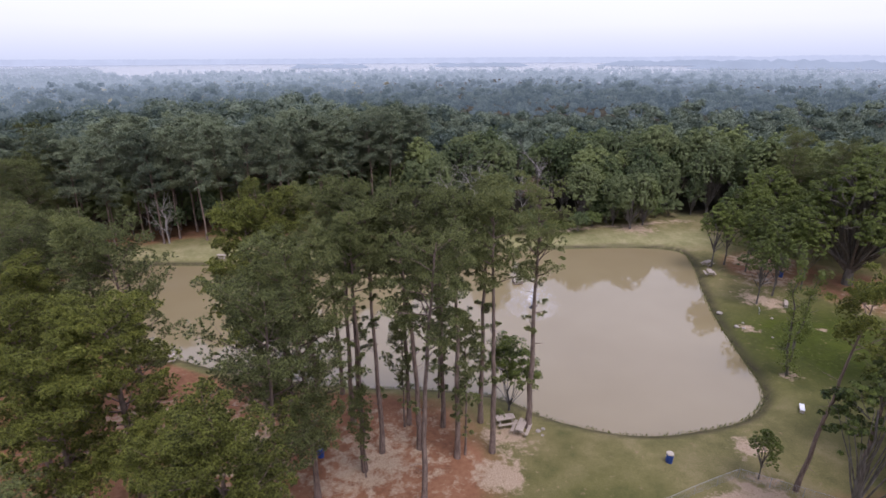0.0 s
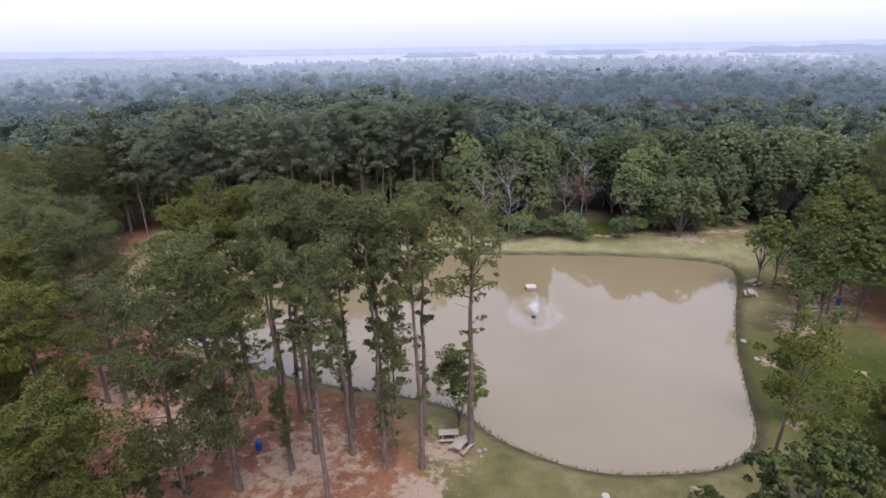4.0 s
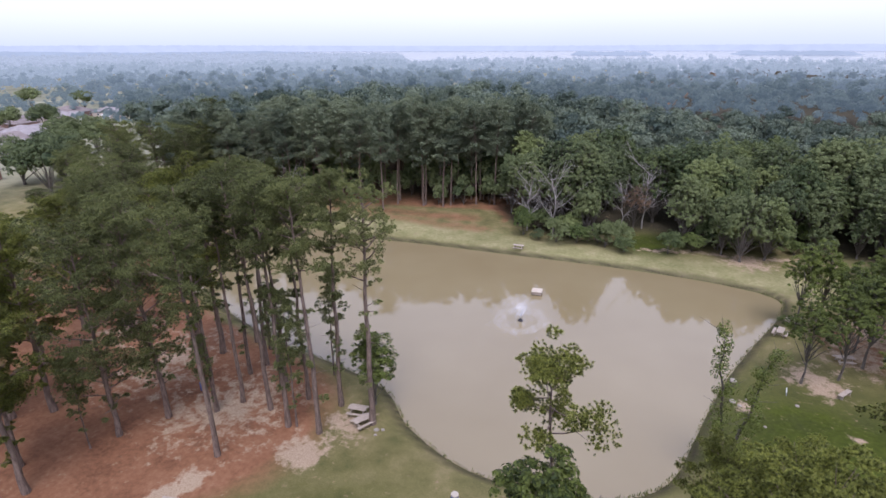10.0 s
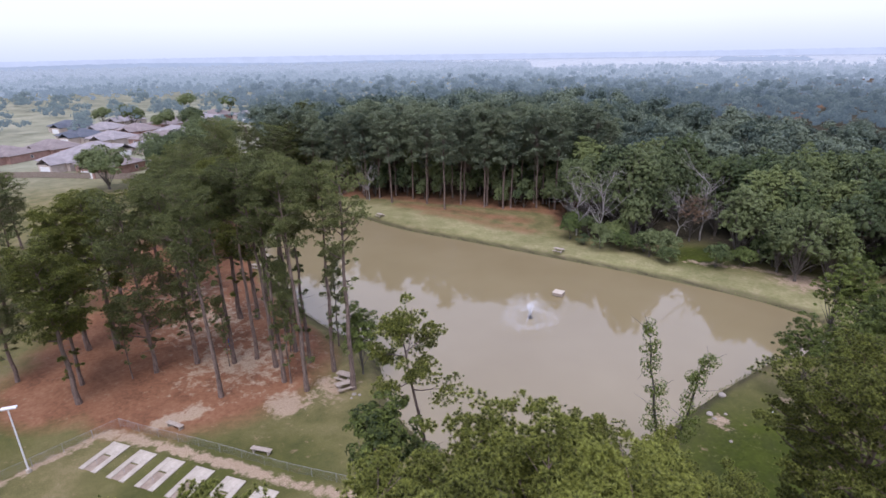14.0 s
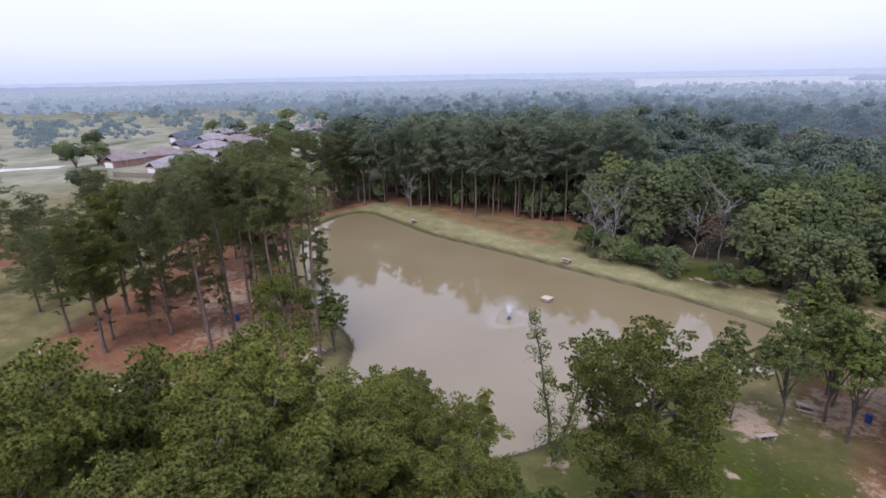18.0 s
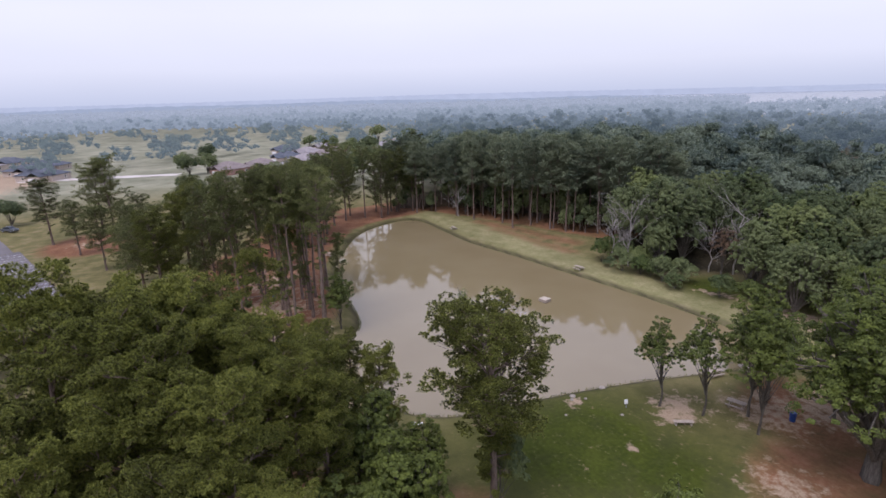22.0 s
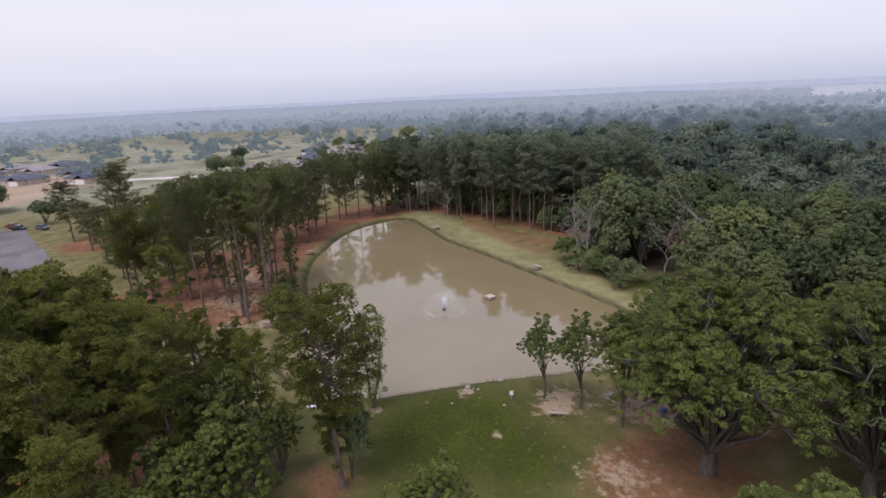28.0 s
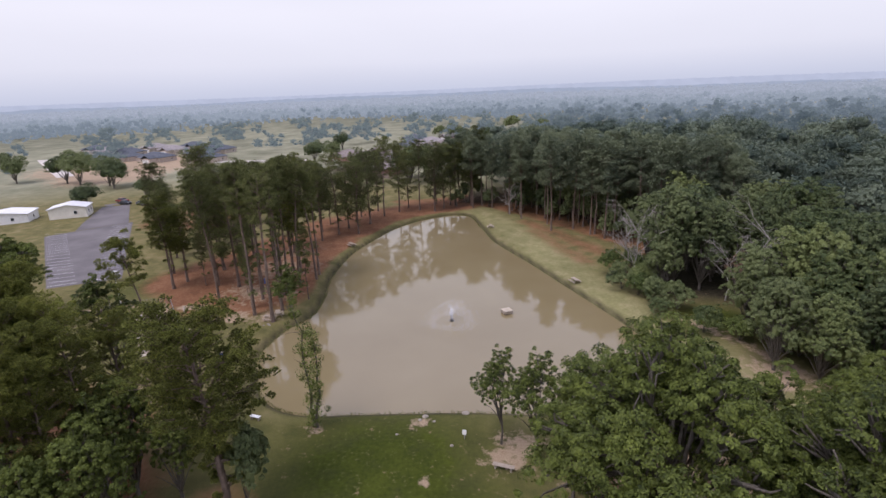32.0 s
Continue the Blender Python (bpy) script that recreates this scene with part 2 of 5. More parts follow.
def needle_clumps(rng, centres, radii, tufts, blade, spikes, slim=0.11):
    """Rounded puffs of shoots: each shoot is a brush of slender needle bundles turned up and outwards."""
    n = len(centres)
    u = unit(rng, n * tufts)
    u[:, 2] = np.where(u[:, 2] < -0.25, -u[:, 2], u[:, 2])
    hub = np.repeat(centres, tufts, axis=0) + u * np.repeat(radii, tufts)[:, None] * rng.uniform(0.55, 1.0, (n * tufts, 1)) * np.array([1, 1, 0.78])
    size = blade * rng.uniform(0.75, 1.25, n * tufts)
    out = np.repeat(u, spikes, axis=0)
    d = unit(rng, len(out)) + out * 0.55 + np.array([0, 0, 0.3])
    d /= np.linalg.norm(d, axis=1, keepdims=True) + 1e-9
    ln = (np.repeat(size, spikes) * rng.uniform(0.75, 1.2, len(d)))[:, None]
    c = np.repeat(hub, spikes, axis=0)
    side = np.cross(d, out + unit(rng, len(d)) * 0.6 + np.array([0, 0, 0.45]))
    side /= np.linalg.norm(side, axis=1, keepdims=True) + 1e-9
    side *= ln * slim
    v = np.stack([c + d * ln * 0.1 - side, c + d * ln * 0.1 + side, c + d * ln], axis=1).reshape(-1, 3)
    # Rim light painted in: needle tips paler, feet darker than one even tone.
    tip_light = np.repeat(rng.uniform(0.6, 1.0, len(hub)), spikes)
    return v, np.arange(len(v)).reshape(-1, 3), np.stack([tip_light * 0.1, tip_light * 0.1, tip_light], 1).ravel()


def leaf_quads(rng, centres, outward, size, loose=0.42):
    """Leaf sprays: small folded quads that mostly face outwards."""
    n = len(centres)
    d = outward + unit(rng, n) * loose
    d /= np.linalg.norm(d, axis=1, keepdims=True) + 1e-9
    a = np.cross(d, unit(rng, n))
    a /= np.linalg.norm(a, axis=1, keepdims=True) + 1e-9
    b = np.cross(d, a)
    sz = (size * rng.uniform(0.6, 1.4, n))[:, None]
    v = np.stack([centres - a * sz, centres - b * sz * 0.55 + d * sz * 0.15, centres + a * sz, centres + b * sz * 0.55 + d * sz * 0.15], axis=1).reshape(-1, 3)
    return v, np.arange(len(v)).reshape(-1, 4)


def limb(rng, start, way, length, r0, bend=0.25, n=4):
    pts, p, d = [], np.array(start, float), np.array(way, float)
    d /= np.linalg.norm(d)
    for i in range(n + 1):
        pts.append((*p, r0 * (1 - 0.8 * i / n)))
        d = d + np.array([0, 0, bend / n]) + rng.normal(size=3) * 0.10
        d /= np.linalg.norm(d)
        p = p + d * length / n
    return pts


def pine_meshes(seed, h, crown_from, spread, tufts=24, blade=0.18, low=0, r=0.24, sway=0.5, mat="pine", blades=28, limbs=28, puff=0.64, steps=(0.4, 0.65, 0.85, 1.0), lopsided=0.0, slim=0.075, top=0.62, lift=0.25):
    """A loblolly pine: straight tapered trunk, upswept limbs, rounded puffs of needle tufts."""
    rng = np.random.default_rng(seed)
    bend = rng.normal(size=2) * sway
    axis = lambda z: np.array([bend[0] * (z / h) ** 2, bend[1] * (z / h) ** 2, z])
    trunk = [(*(axis(h * k / 10) + np.array([rng.normal(), rng.normal(), 0]) * 0.05 * (k > 0)), r * (1.3 if k == 0 else 1.0) * (1 - 0.85 * (k / 10) ** 1.2)) for k in range(11)]
    paths, cen, rad = [trunk], [], []
    spots = [(crown_from + (0.97 - crown_from) * ((k + rng.random()) / limbs) ** 0.9, 1.0) for k in range(limbs)]
    spots += [(rng.uniform(0.15, crown_from), 0.42) for _ in range(low)]
    for k, (u, grow) in enumerate(spots):
        q = (u - crown_from) / (1 - crown_from)
        prof = (math.sin(math.pi * min(0.97, 0.22 + top * max(q, 0))) ** 0.7) if q >= 0 else 0.6
        az = k * 2.4 + rng.normal() * 0.4
        reach = spread * grow * prof * rng.uniform(0.55, 1.15) * (1 + lopsided * math.cos(az))
        rise = lift + 0.6 * max(q, 0) + rng.normal() * 0.16
        p = limb(rng, axis(u * h), (math.cos(az), math.sin(az), rise), reach, r * 0.26 * (1.1 - 0.6 * max(q, 0)), 0.3)
        paths.append(p)
        for f in (steps if grow == 1 else (0.65, 1.0)):
            i = min(int(f * 4), 3)
            g = f * 4 - i
            c = np.array(p[i][:3]) * (1 - g) + np.array(p[min(i + 1, 4)][:3]) * g
            cen.append(c + rng.normal(size=3) * np.array([0.28, 0.28, 0.26]))
            rad.append(puff * rng.uniform(0.55, 1.3) * (0.5 if grow < 1 else 1))
            if f > 0.6 and grow == 1:
                side = np.array([-math.sin(az), math.cos(az), 0.1]) * rng.choice((-1, 1)) * reach * 0.3
                cen.append(c + side + rng.normal(size=3) * 0.25)
                rad.append(puff * rng.uniform(0.5, 1.1))
                paths.append([(*p[max(i - 1, 0)][:3], r * 0.08), (*(c * 0.5 + np.array(p[max(i - 1, 0)][:3]) * 0.5 + side * 0.5), r * 0.06), (*(c + side), r * 0.03)])
    for k in range(3):
        cen.append(axis(h - 0.4 * k) + rng.normal(size=3) * 0.25)
        rad.append(puff * 0.9)
    for k in range(7):
        u = rng.uniform(0.12, crown_from)
        az = rng.uniform(0, 6.28)
        paths.append(limb(rng, axis(u * h), (math.cos(az), math.sin(az), 0.1), rng.uniform(0.5, 1.8), r * 0.12, 0.0, 3))
    v, f, tip_light = needle_clumps(rng, np.array(cen), np.array(rad), tufts, blade, blades, slim)
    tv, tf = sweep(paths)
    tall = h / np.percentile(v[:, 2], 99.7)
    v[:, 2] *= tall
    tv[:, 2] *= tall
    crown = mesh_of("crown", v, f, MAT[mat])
    # The point attribute carries the painted rim light of the puffs.
    crown.attributes.new("tone", "FLOAT", "POINT").data.foreach_set("value", tip_light.astype(np.float32))
    return mesh_of("trunk", tv, tf, MAT["bark"], True), crown


def core_blobs(rng, lobes, half, shrink):
    """Low lumps inside the leaf clumps, so that a dense crown does not let the sky through."""
    vs, fs = [], []
    for c, s in lobes:
        n0, rings, segs = len(vs), 5, 8
        for i in range(rings + 1):
            for j in range(segs):
                th, ph = math.pi * i / rings, 2 * math.pi * j / segs
                o = np.array([math.sin(th) * math.cos(ph), math.sin(th) * math.sin(ph), math.cos(th)])
                vs.append(c + o * half * s * shrink * rng.uniform(0.8, 1.1))
        for i in range(rings):
            for j in range(segs):
                a, b = n0 + i * segs + j, n0 + i * segs + (j + 1) % segs
                fs.append((a, b, b + segs, a + segs))
    return np.array(vs), np.array(fs)


def broad_meshes(seed, h, spread, clear=0.25, clumps=150, leaves=22, leaf=0.30, r=0.28, mat="leaf", bark="bark_grey", flat=0.8, gap=0.0, lobe_n=10, core=0.0, clump=0.16, bough=(0.34, 0.5), out=(0.4, 0.66)):
    """A broadleaf tree: forking trunk, limbs to lumpy clumps of leaf sprays."""
    rng = np.random.default_rng(seed)
    lo = h * clear
    mid = np.array([0, 0, lo + (h - lo) * 0.45])
    half = np.array([spread, spread, (h - lo) * 0.55])
    trunk = [(rng.normal() * 0.06 * k, rng.normal() * 0.06 * k, (lo + (h - lo) * 0.55) * k / 5, r * (1.3 if k == 0 else 1) * (1 - 0.14 * k)) for k in range(6)]
    paths, cs, outs = [trunk], [], []
    lobes = []
    for k in range(lobe_n):
        d = unit(rng, 1)[0]
        d[2] = abs(d[2]) * 1.2 - 0.45
        lobes.append((mid + d * half * rng.uniform(*out), rng.uniform(*bough)))
    for c, s in lobes:
        z0 = min(lo * rng.uniform(0.7, 1.3), c[2])
        w = c - np.array([0, 0, z0])
        paths.append(limb(rng, (0, 0, z0), w, np.linalg.norm(w), r * 0.42, 0.1))
    per = max(3, clumps // len(lobes))
    for c, s in lobes:
        d = unit(rng, per)
        d[:, 2] = np.where(d[:, 2] < -0.3, -d[:, 2], d[:, 2])
        d = d[rng.random(per) > gap]
        cc = c + d * half * s * rng.uniform(0.85, 1.08, (len(d), 1)) * np.array([1, 1, flat])
        for k, q in enumerate(cc):
            o = unit(rng, leaves)
            o[:, 2] = np.abs(o[:, 2]) - 0.2
            rad = clump * spread * s * 2 * rng.uniform(0.6, 1.3)
            cs.append(q + o * rad * rng.uniform(0.6, 1.0, (leaves, 1)) * np.array([1, 1, 0.8]))
            w = o * 0.8 + d[k] * 0.4 + np.array([0, 0, 0.35])
            outs.append(w / np.linalg.norm(w, axis=1, keepdims=True))
        for q in cc[::6]:
            paths.append([(*(c * 0.6 + mid * 0.4), r * 0.16), (*(c * 0.5 + q * 0.5), r * 0.1), (*q, r * 0.04)])
    v, f = leaf_quads(rng, np.concatenate(cs), np.concatenate(outs), leaf)
    if core:
        cv, cf = core_blobs(rng, lobes, half * np.array([1, 1, flat]), core)
        n0 = len(v)
        v = np.concatenate([v, cv])
        f = np.concatenate([f, cf + n0])
    tv, tf = sweep(paths, 5)
    tall = h / np.percentile(v[:, 2], 99.8)
    v[:, 2] *= tall
    tv[:, 2] *= tall
    return mesh_of("trunk", tv, tf, MAT[bark], True), mesh_of("crown", v, f, MAT[mat])


def tree_thing(name, meshes, label, category, group=""):
    ob = new(name)
    part("trunk", meshes[0], None, ob)
    part("crown", meshes[1], None, ob)
    return tagged(ob, label, category, group)


def put(ob, x, y, z=None, s=1.0, turn=None, sz=None):
    turn = (x * 37.7 + y * 91.3) % 360 if turn is None else turn
    z = ground_height(x, y) - 0.06 if z is None else z
    return Matrix.LocRotScale((x, y, z), Euler((0, 0, radians(turn))), (s, s, sz or s))


# ---------------------------------------------------------------- pond outline and ground
SHORE = [(40.3, 94.2), (41.4, 89.5), (38.0, 77.0), (35.6, 67.5), (33.9, 57.5), (32.6, 49.8), (29.4, 45.6), (24.5, 43.5), (17.0, 42.4), (9.5, 44.7), (4.3, 48.4),
         (-3.0, 49.8), (-13.0, 50.4), (-27.4, 53.6), (-38.0, 58.4), (-49.6, 65.0), (-57.0, 73.0), (-60.0, 81.5), (-57.0, 86.0), (-44.0, 86.4), (-30.0, 86.6),
         (-14.0, 89.6), (1.0, 92.0), (18.0, 94.7), (32.0, 95.7)]


def smooth_loop(pts, n):
    p = np.array(pts, float)
    a, b, c, d = np.roll(p, 1, 0), p, np.roll(p, -1, 0), np.roll(p, -2, 0)
    out = []
    for i in range(len(p)):
        for k in range(n):
            t = k / n
            out.append(0.5 * (2 * b[i] + (c[i] - a[i]) * t + (2 * a[i] - 5 * b[i] + 4 * c[i] - d[i]) * t * t + (3 * b[i] - a[i] - 3 * c[i] + d[i]) * t ** 3))
    return np.array(out)


LOOP = smooth_loop(SHORE, 5)


def loop_distance(px, py, loop=LOOP):
    """Signed distance to a closed outline, minus inside."""
    px, py = np.asarray(px, float), np.asarray(py, float)
    a, b = loop, np.roll(loop, -1, 0)
    d = b - a
    dd = (d * d).sum(1) + 1e-12
    out = np.empty(px.size)
    qx, qy = px.ravel(), py.ravel()
    for i in range(0, px.size, 20000):
        x, y = qx[i:i + 20000, None], qy[i:i + 20000, None]
        t = np.clip(((x - a[:, 0]) * d[:, 0] + (y - a[:, 1]) * d[:, 1]) / dd, 0, 1)
        near = np.sqrt(((x - a[:, 0] - t * d[:, 0]) ** 2 + (y - a[:, 1] - t * d[:, 1]) ** 2).min(1))
        cross = ((a[:, 1] > y) != (b[:, 1] > y)) & (x < d[:, 0] * (y - a[:, 1]) / (d[:, 1] + 1e-12) + a[:, 0])
        out[i:i + 20000] = np.where(cross.sum(1) % 2 == 1, -near, near)
    return out.reshape(px.shape)


def ground_heights(x, y):
    d = loop_distance(x, y)
    bank = np.where(d < 0, np.maximum(d * 0.5, -1.6), 0.85 * (1 - np.exp(-np.maximum(d, 0) / 1.1)))
    wave = 0.18 * np.sin(x * 0.11 + 1.3) * np.cos(y * 0.09) + 0.10 * np.sin(x * 0.31 + y * 0.23)
    rough = np.clip(d / 6, 0, 1)
    far = np.clip((np.hypot(x, y - 50) - 120) / 300, 0, 1)
    return bank + wave * rough * (1 - far) - far * 0.5


def ground_height(x, y):
    return float(ground_heights(np.array([float(x)]), np.array([float(y)]))[0])


def blob(x, y, cx, cy, r, soft=0.35):
    """1 inside a round patch, fading to 0 at its rim."""
    q = np.hypot(x - cx, y - cy) / r
    return np.clip((1 + soft - q) / (2 * soft), 0, 1)


def strip(x, y, a, b, half, soft=0.5):
    """1 along a straight band from a to b."""
    dx, dy = b[0] - a[0], b[1] - a[1]
    t = np.clip(((x - a[0]) * dx + (y - a[1]) * dy) / (dx * dx + dy * dy), 0, 1)
    q = np.hypot(x - a[0] - t * dx, y - a[1] - t * dy) / half
    return np.clip((1 + soft - q) / (2 * soft), 0, 1)


def forest_edge(x):
    """Where the woods behind the dam begin, along y."""
    return np.interp(x, [-112, -92, -76, -66, -53, -33, -12, -5, 6, 21, 34, 50, 62, 70, 80, 120], [60, 60, 68, 90, 98, 104, 112, 103, 100, 101, 109, 116, 104, 92, 84, 84])


def open_land(x, y):
    """Fields and the housing estate: true where no closed woodland stands."""
    near = (x < -74) & (y < 86 + (-74 - x) * 0.47) & (np.hypot(x - 40, y - 20) < 540 + 70 * np.sin(x * 0.011) * np.cos(y * 0.017))
    clear = (np.hypot(x + 700, (y - 640) * 0.8) < 110) | (np.hypot(x + 470, (y - 760) * 1.2) < 70) | (np.hypot(x + 560, (y - 470) * 1.3) < 60)
    return near | clear


def axis_steps(lo, hi, fine, far):
    mid = np.arange(lo, hi + fine / 2, fine)
    out, p, s = [], 0.0, fine
    while p < far:
        s *= 1.22
        p += s
        out.append(p)
    return np.concatenate([lo - np.array(out[::-1]), mid, hi + np.array(out)])


gx, gy = axis_steps(-75, 82, 0.8, 4400), axis_steps(-6, 122, 0.8, 4400)
GX, GY = np.meshgrid(gx, gy)
FX, FY = GX.ravel(), GY.ravel()
GZ = ground_heights(FX, FY)
SD = loop_distance(FX, FY)

# ground cover, from 0 to 1 at each place
straw = np.maximum.reduce([blob(FX, FY, -10, 36, 13), blob(FX, FY, -22, 36, 15), blob(FX, FY, -36, 43, 13), blob(FX, FY, -52, 52, 13), blob(FX, FY, -8, 27, 6) * 0.75, blob(FX, FY, -17, 24, 9) * 0.8,
                           strip(FX, FY, (-62, 60), (-72, 84), 9), blob(FX, FY, 35, 22, 12), blob(FX, FY, 45, 26, 12), blob(FX, FY, -75, 8, 13), blob(FX, FY, 47, 44, 4, 0.8) * 0.6, blob(FX, FY, 60, 73, 9) * 0.58, blob(FX, FY, 52, 83, 9) * 0.6, blob(FX, FY, 52, 30, 8),
                           np.clip((FY - forest_edge(FX) + 2) / 4, 0, 1) * (FX > -85) * np.where(FX < -7, 0.62, 0.1), strip(FX, FY, (-44, 98), (-14, 105), 3.4, 0.8) * 0.55, strip(FX, FY, (-34, 97), (-9, 100), 3.0, 0.8) * 0.5])
straw *= np.clip((SD - 1.0) / 1.5, 0, 1)
sand = np.maximum.reduce([blob(FX, FY, 3.6, 36.6, 2.4, 0.7) * 0.75, blob(FX, FY, 4.6, 41.5, 3.0, 0.9) * 0.6, blob(FX, FY, 24, 33, 4.0, 0.7) * 0.66, blob(FX, FY, 25.6, 39.8, 1.6, 0.8) * 0.7, blob(FX, FY, 44.5, 70.5, 3.0, 0.8) * 0.62,
                          blob(FX, FY, 49, 79, 6.5, 0.7) * 0.52, blob(FX, FY, 57, 69, 5.0, 0.8) * 0.5, blob(FX, FY, 52, 86, 6, 0.6) * 0.6, blob(FX, FY, 43.5, 71.5, 3.5, 0.8) * 0.6, strip(FX, FY, (-5.2, 22.9), (20, 33.6), 0.75, 0.6) * 0.66,
                          strip(FX, FY, (-5.2, 22.9), (-4.2, 11), 0.7, 0.6) * 0.64, strip(FX, FY, (-3, 26.5), (-2, 30), 1.1, 0.9) * 0.9, blob(FX, FY, -7, 38, 9, 0.9) * 0.56, blob(FX, FY, -20, 40, 9, 0.9) * 0.54, blob(FX, FY, -30, 42, 7, 0.9) * 0.5,
                          blob(FX, FY, 36.5, 51.5, 1.2, 0.8) * 0.7, blob(FX, FY, 37.5, 62.5, 1.3, 0.9) * 0.7, blob(FX, FY, 36.5, 105, 5, 0.7) * 0.6, strip(FX, FY, (20, 103), (50, 111), 1.5, 0.9) * 0.55,
                          blob(FX, FY, 46.5, 62, 0.9, 0.9) * 0.6, blob(FX, FY, -75, 4, 5, 0.8) * 0.5, blob(FX, FY, -230, -70, 45, 0.5), blob(FX, FY, -180, -60, 25, 0.5) * 0.8, blob(FX, FY, -215, 60, 30, 0.7) * 0.4])
sand *= np.clip((SD - 0.8) / 1.2, 0, 1)
lush = np.maximum.reduce([blob(FX, FY, 44, 58, 12, 0.6), blob(FX, FY, 40, 48, 8, 0.6) * 0.5, blob(FX, FY, 12, 36, 8, 0.6) * 0.15, blob(FX, FY, 8, 25, 7, 0.6) * 0.7, blob(FX, FY, 11, 31, 6, 0.7) * 0.6, blob(FX, FY, 21, 107, 6, 0.5), blob(FX, FY, 50, 62, 8, 0.7), blob(FX, FY, -14, 15, 7, 0.7) * 0.6])
litter = np.clip((FY - forest_edge(FX) - 1.5) / 4, 0, 1) * np.clip((FX + 14) / 6, 0, 1) + np.clip((FY - forest_edge(FX) - 9) / 6, 0, 1) * (FX <= -14) * (FX > -97) * 0.8
litter = np.clip(litter, 0, 1) * (1 - blob(FX, FY, 20, 107, 7, 0.4)) * (1 - open_land(FX, FY))
dry = strip(FX, FY, (-60, 90), (45, 99), 5, 0.6) * 0.8
# far field grass, paled and greyed: haze put into the ground colour
field = np.clip((np.hypot(FX, FY) - 120) / 60, 0, 1) * 0.9


def sheet(name, verts, nx, ny, mat):
    i = np.arange((nx - 1) * (ny - 1))
    r, c = i // (nx - 1), i % (nx - 1)
    a = r * nx + c
    me = mesh_of(name, verts, np.stack([a, a + 1, a + nx + 1, a + nx], 1), mat, True)
    return me


def ground_material():
    m, t, b = node_material("ground_cover", 0.95, 0.1)
    pos = position_of(t)
    att = {}
    for k in ("straw", "sand", "lush", "dry", "litter", "field", "wet"):
        n = t.nodes.new("ShaderNodeAttribute")
        n.attribute_name = k
        att[k] = n.outputs["Fac"]
    n1, n2, n3 = noise_of(t, pos, 0.35, 5, 0.6), noise_of(t, pos, 2.2, 5, 0.65), noise_of(t, pos, 0.06, 3)
    fine = noise_of(t, pos, 11.0, 3, 0.7)
    grass = ramp_of(t, math_of(t, "ADD", math_of(t, "MULTIPLY", n1, 0.6), math_of(t, "MULTIPLY", fine, 0.4)), [(0.34, (0.088, 0.090, 0.032)), (0.52, (0.172, 0.150, 0.060)), (0.68, (0.27, 0.215, 0.115))])
    green = ramp_of(t, math_of(t, "ADD", math_of(t, "MULTIPLY", n1, 0.5), math_of(t, "MULTIPLY", n2, 0.5)), [(0.35, (0.029, 0.043, 0.007)), (0.65, (0.076, 0.092, 0.013))])
    tan = ramp_of(t, math_of(t, "ADD", math_of(t, "MULTIPLY", n2, 0.5), math_of(t, "MULTIPLY", n1, 0.5)), [(0.32, (0.170, 0.170, 0.066)), (0.52, (0.270, 0.250, 0.115)), (0.68, (0.38, 0.33, 0.19))])
    col = mix_of(t, att["dry"], grass, tan)
    # Far fields: grass colour paled and greyed to imitate haze.
    col = mix_of(t, att["field"], col, ramp_of(t, math_of(t, "ADD", math_of(t, "MULTIPLY", n3, 0.7), math_of(t, "MULTIPLY", n1, 0.3)), [(0.35, (0.200, 0.208, 0.135)), (0.65, (0.31, 0.30, 0.21))]))
    lush_f = math_of(t, "MULTIPLY", att["lush"], math_of(t, "ADD", 0.5, n1), True)
    col = mix_of(t, lush_f, col, green)
    # pine straw, broken up at its rim
    sf = math_of(t, "SUBTRACT", math_of(t, "ADD", math_of(t, "MULTIPLY", att["straw"], 1.7), math_of(t, "MULTIPLY", n1, 0.9)), 0.95, True)
    sf = math_of(t, "MULTIPLY", sf, 1.6, True)
    straw_c = ramp_of(t, math_of(t, "ADD", math_of(t, "MULTIPLY", n2, 0.5), math_of(t, "MULTIPLY", n1, 0.5)), [(0.3, (0.115, 0.053, 0.029)), (0.5, (0.225, 0.108, 0.056)), (0.7, (0.30, 0.165, 0.093))])
    col = mix_of(t, sf, col, straw_c)
    col = mix_of(t, att["litter"], col, ramp_of(t, n2, [(0.3, (0.035, 0.032, 0.020)), (0.7, (0.085, 0.072, 0.042))]))
    # worn pale sand in streaks
    streak = noise_of(t, pos, 0.9, 6, 0.7)
    af = math_of(t, "SUBTRACT", math_of(t, "ADD", math_of(t, "MULTIPLY", att["sand"], 1.1), math_of(t, "MULTIPLY", streak, 1.6)), 1.22, True)
    af = math_of(t, "MULTIPLY", af, 4.6, True)
    sand_c = ramp_of(t, fine, [(0.3, (0.27, 0.19, 0.118)), (0.7, (0.47, 0.365, 0.25))])
    col = mix_of(t, af, col, sand_c)
    col = mix_of(t, 0.5, col, ramp_of(t, n3, [(0.3, (0.62, 0.62, 0.62)), (0.7, (1.0, 1.0, 1.0))]), "MULTIPLY")
    # thin worn spots in the turf and wet mud along the waterline
    worn = math_of(t, "MULTIPLY", math_of(t, "SUBTRACT", math_of(t, "MULTIPLY", n2, streak), 0.33, True), 9.0, True)
    col = mix_of(t, math_of(t, "MULTIPLY", worn, 0.8), col, ramp_of(t, fine, [(0.3, (0.17, 0.115, 0.062)), (0.7, (0.30, 0.22, 0.14))]))
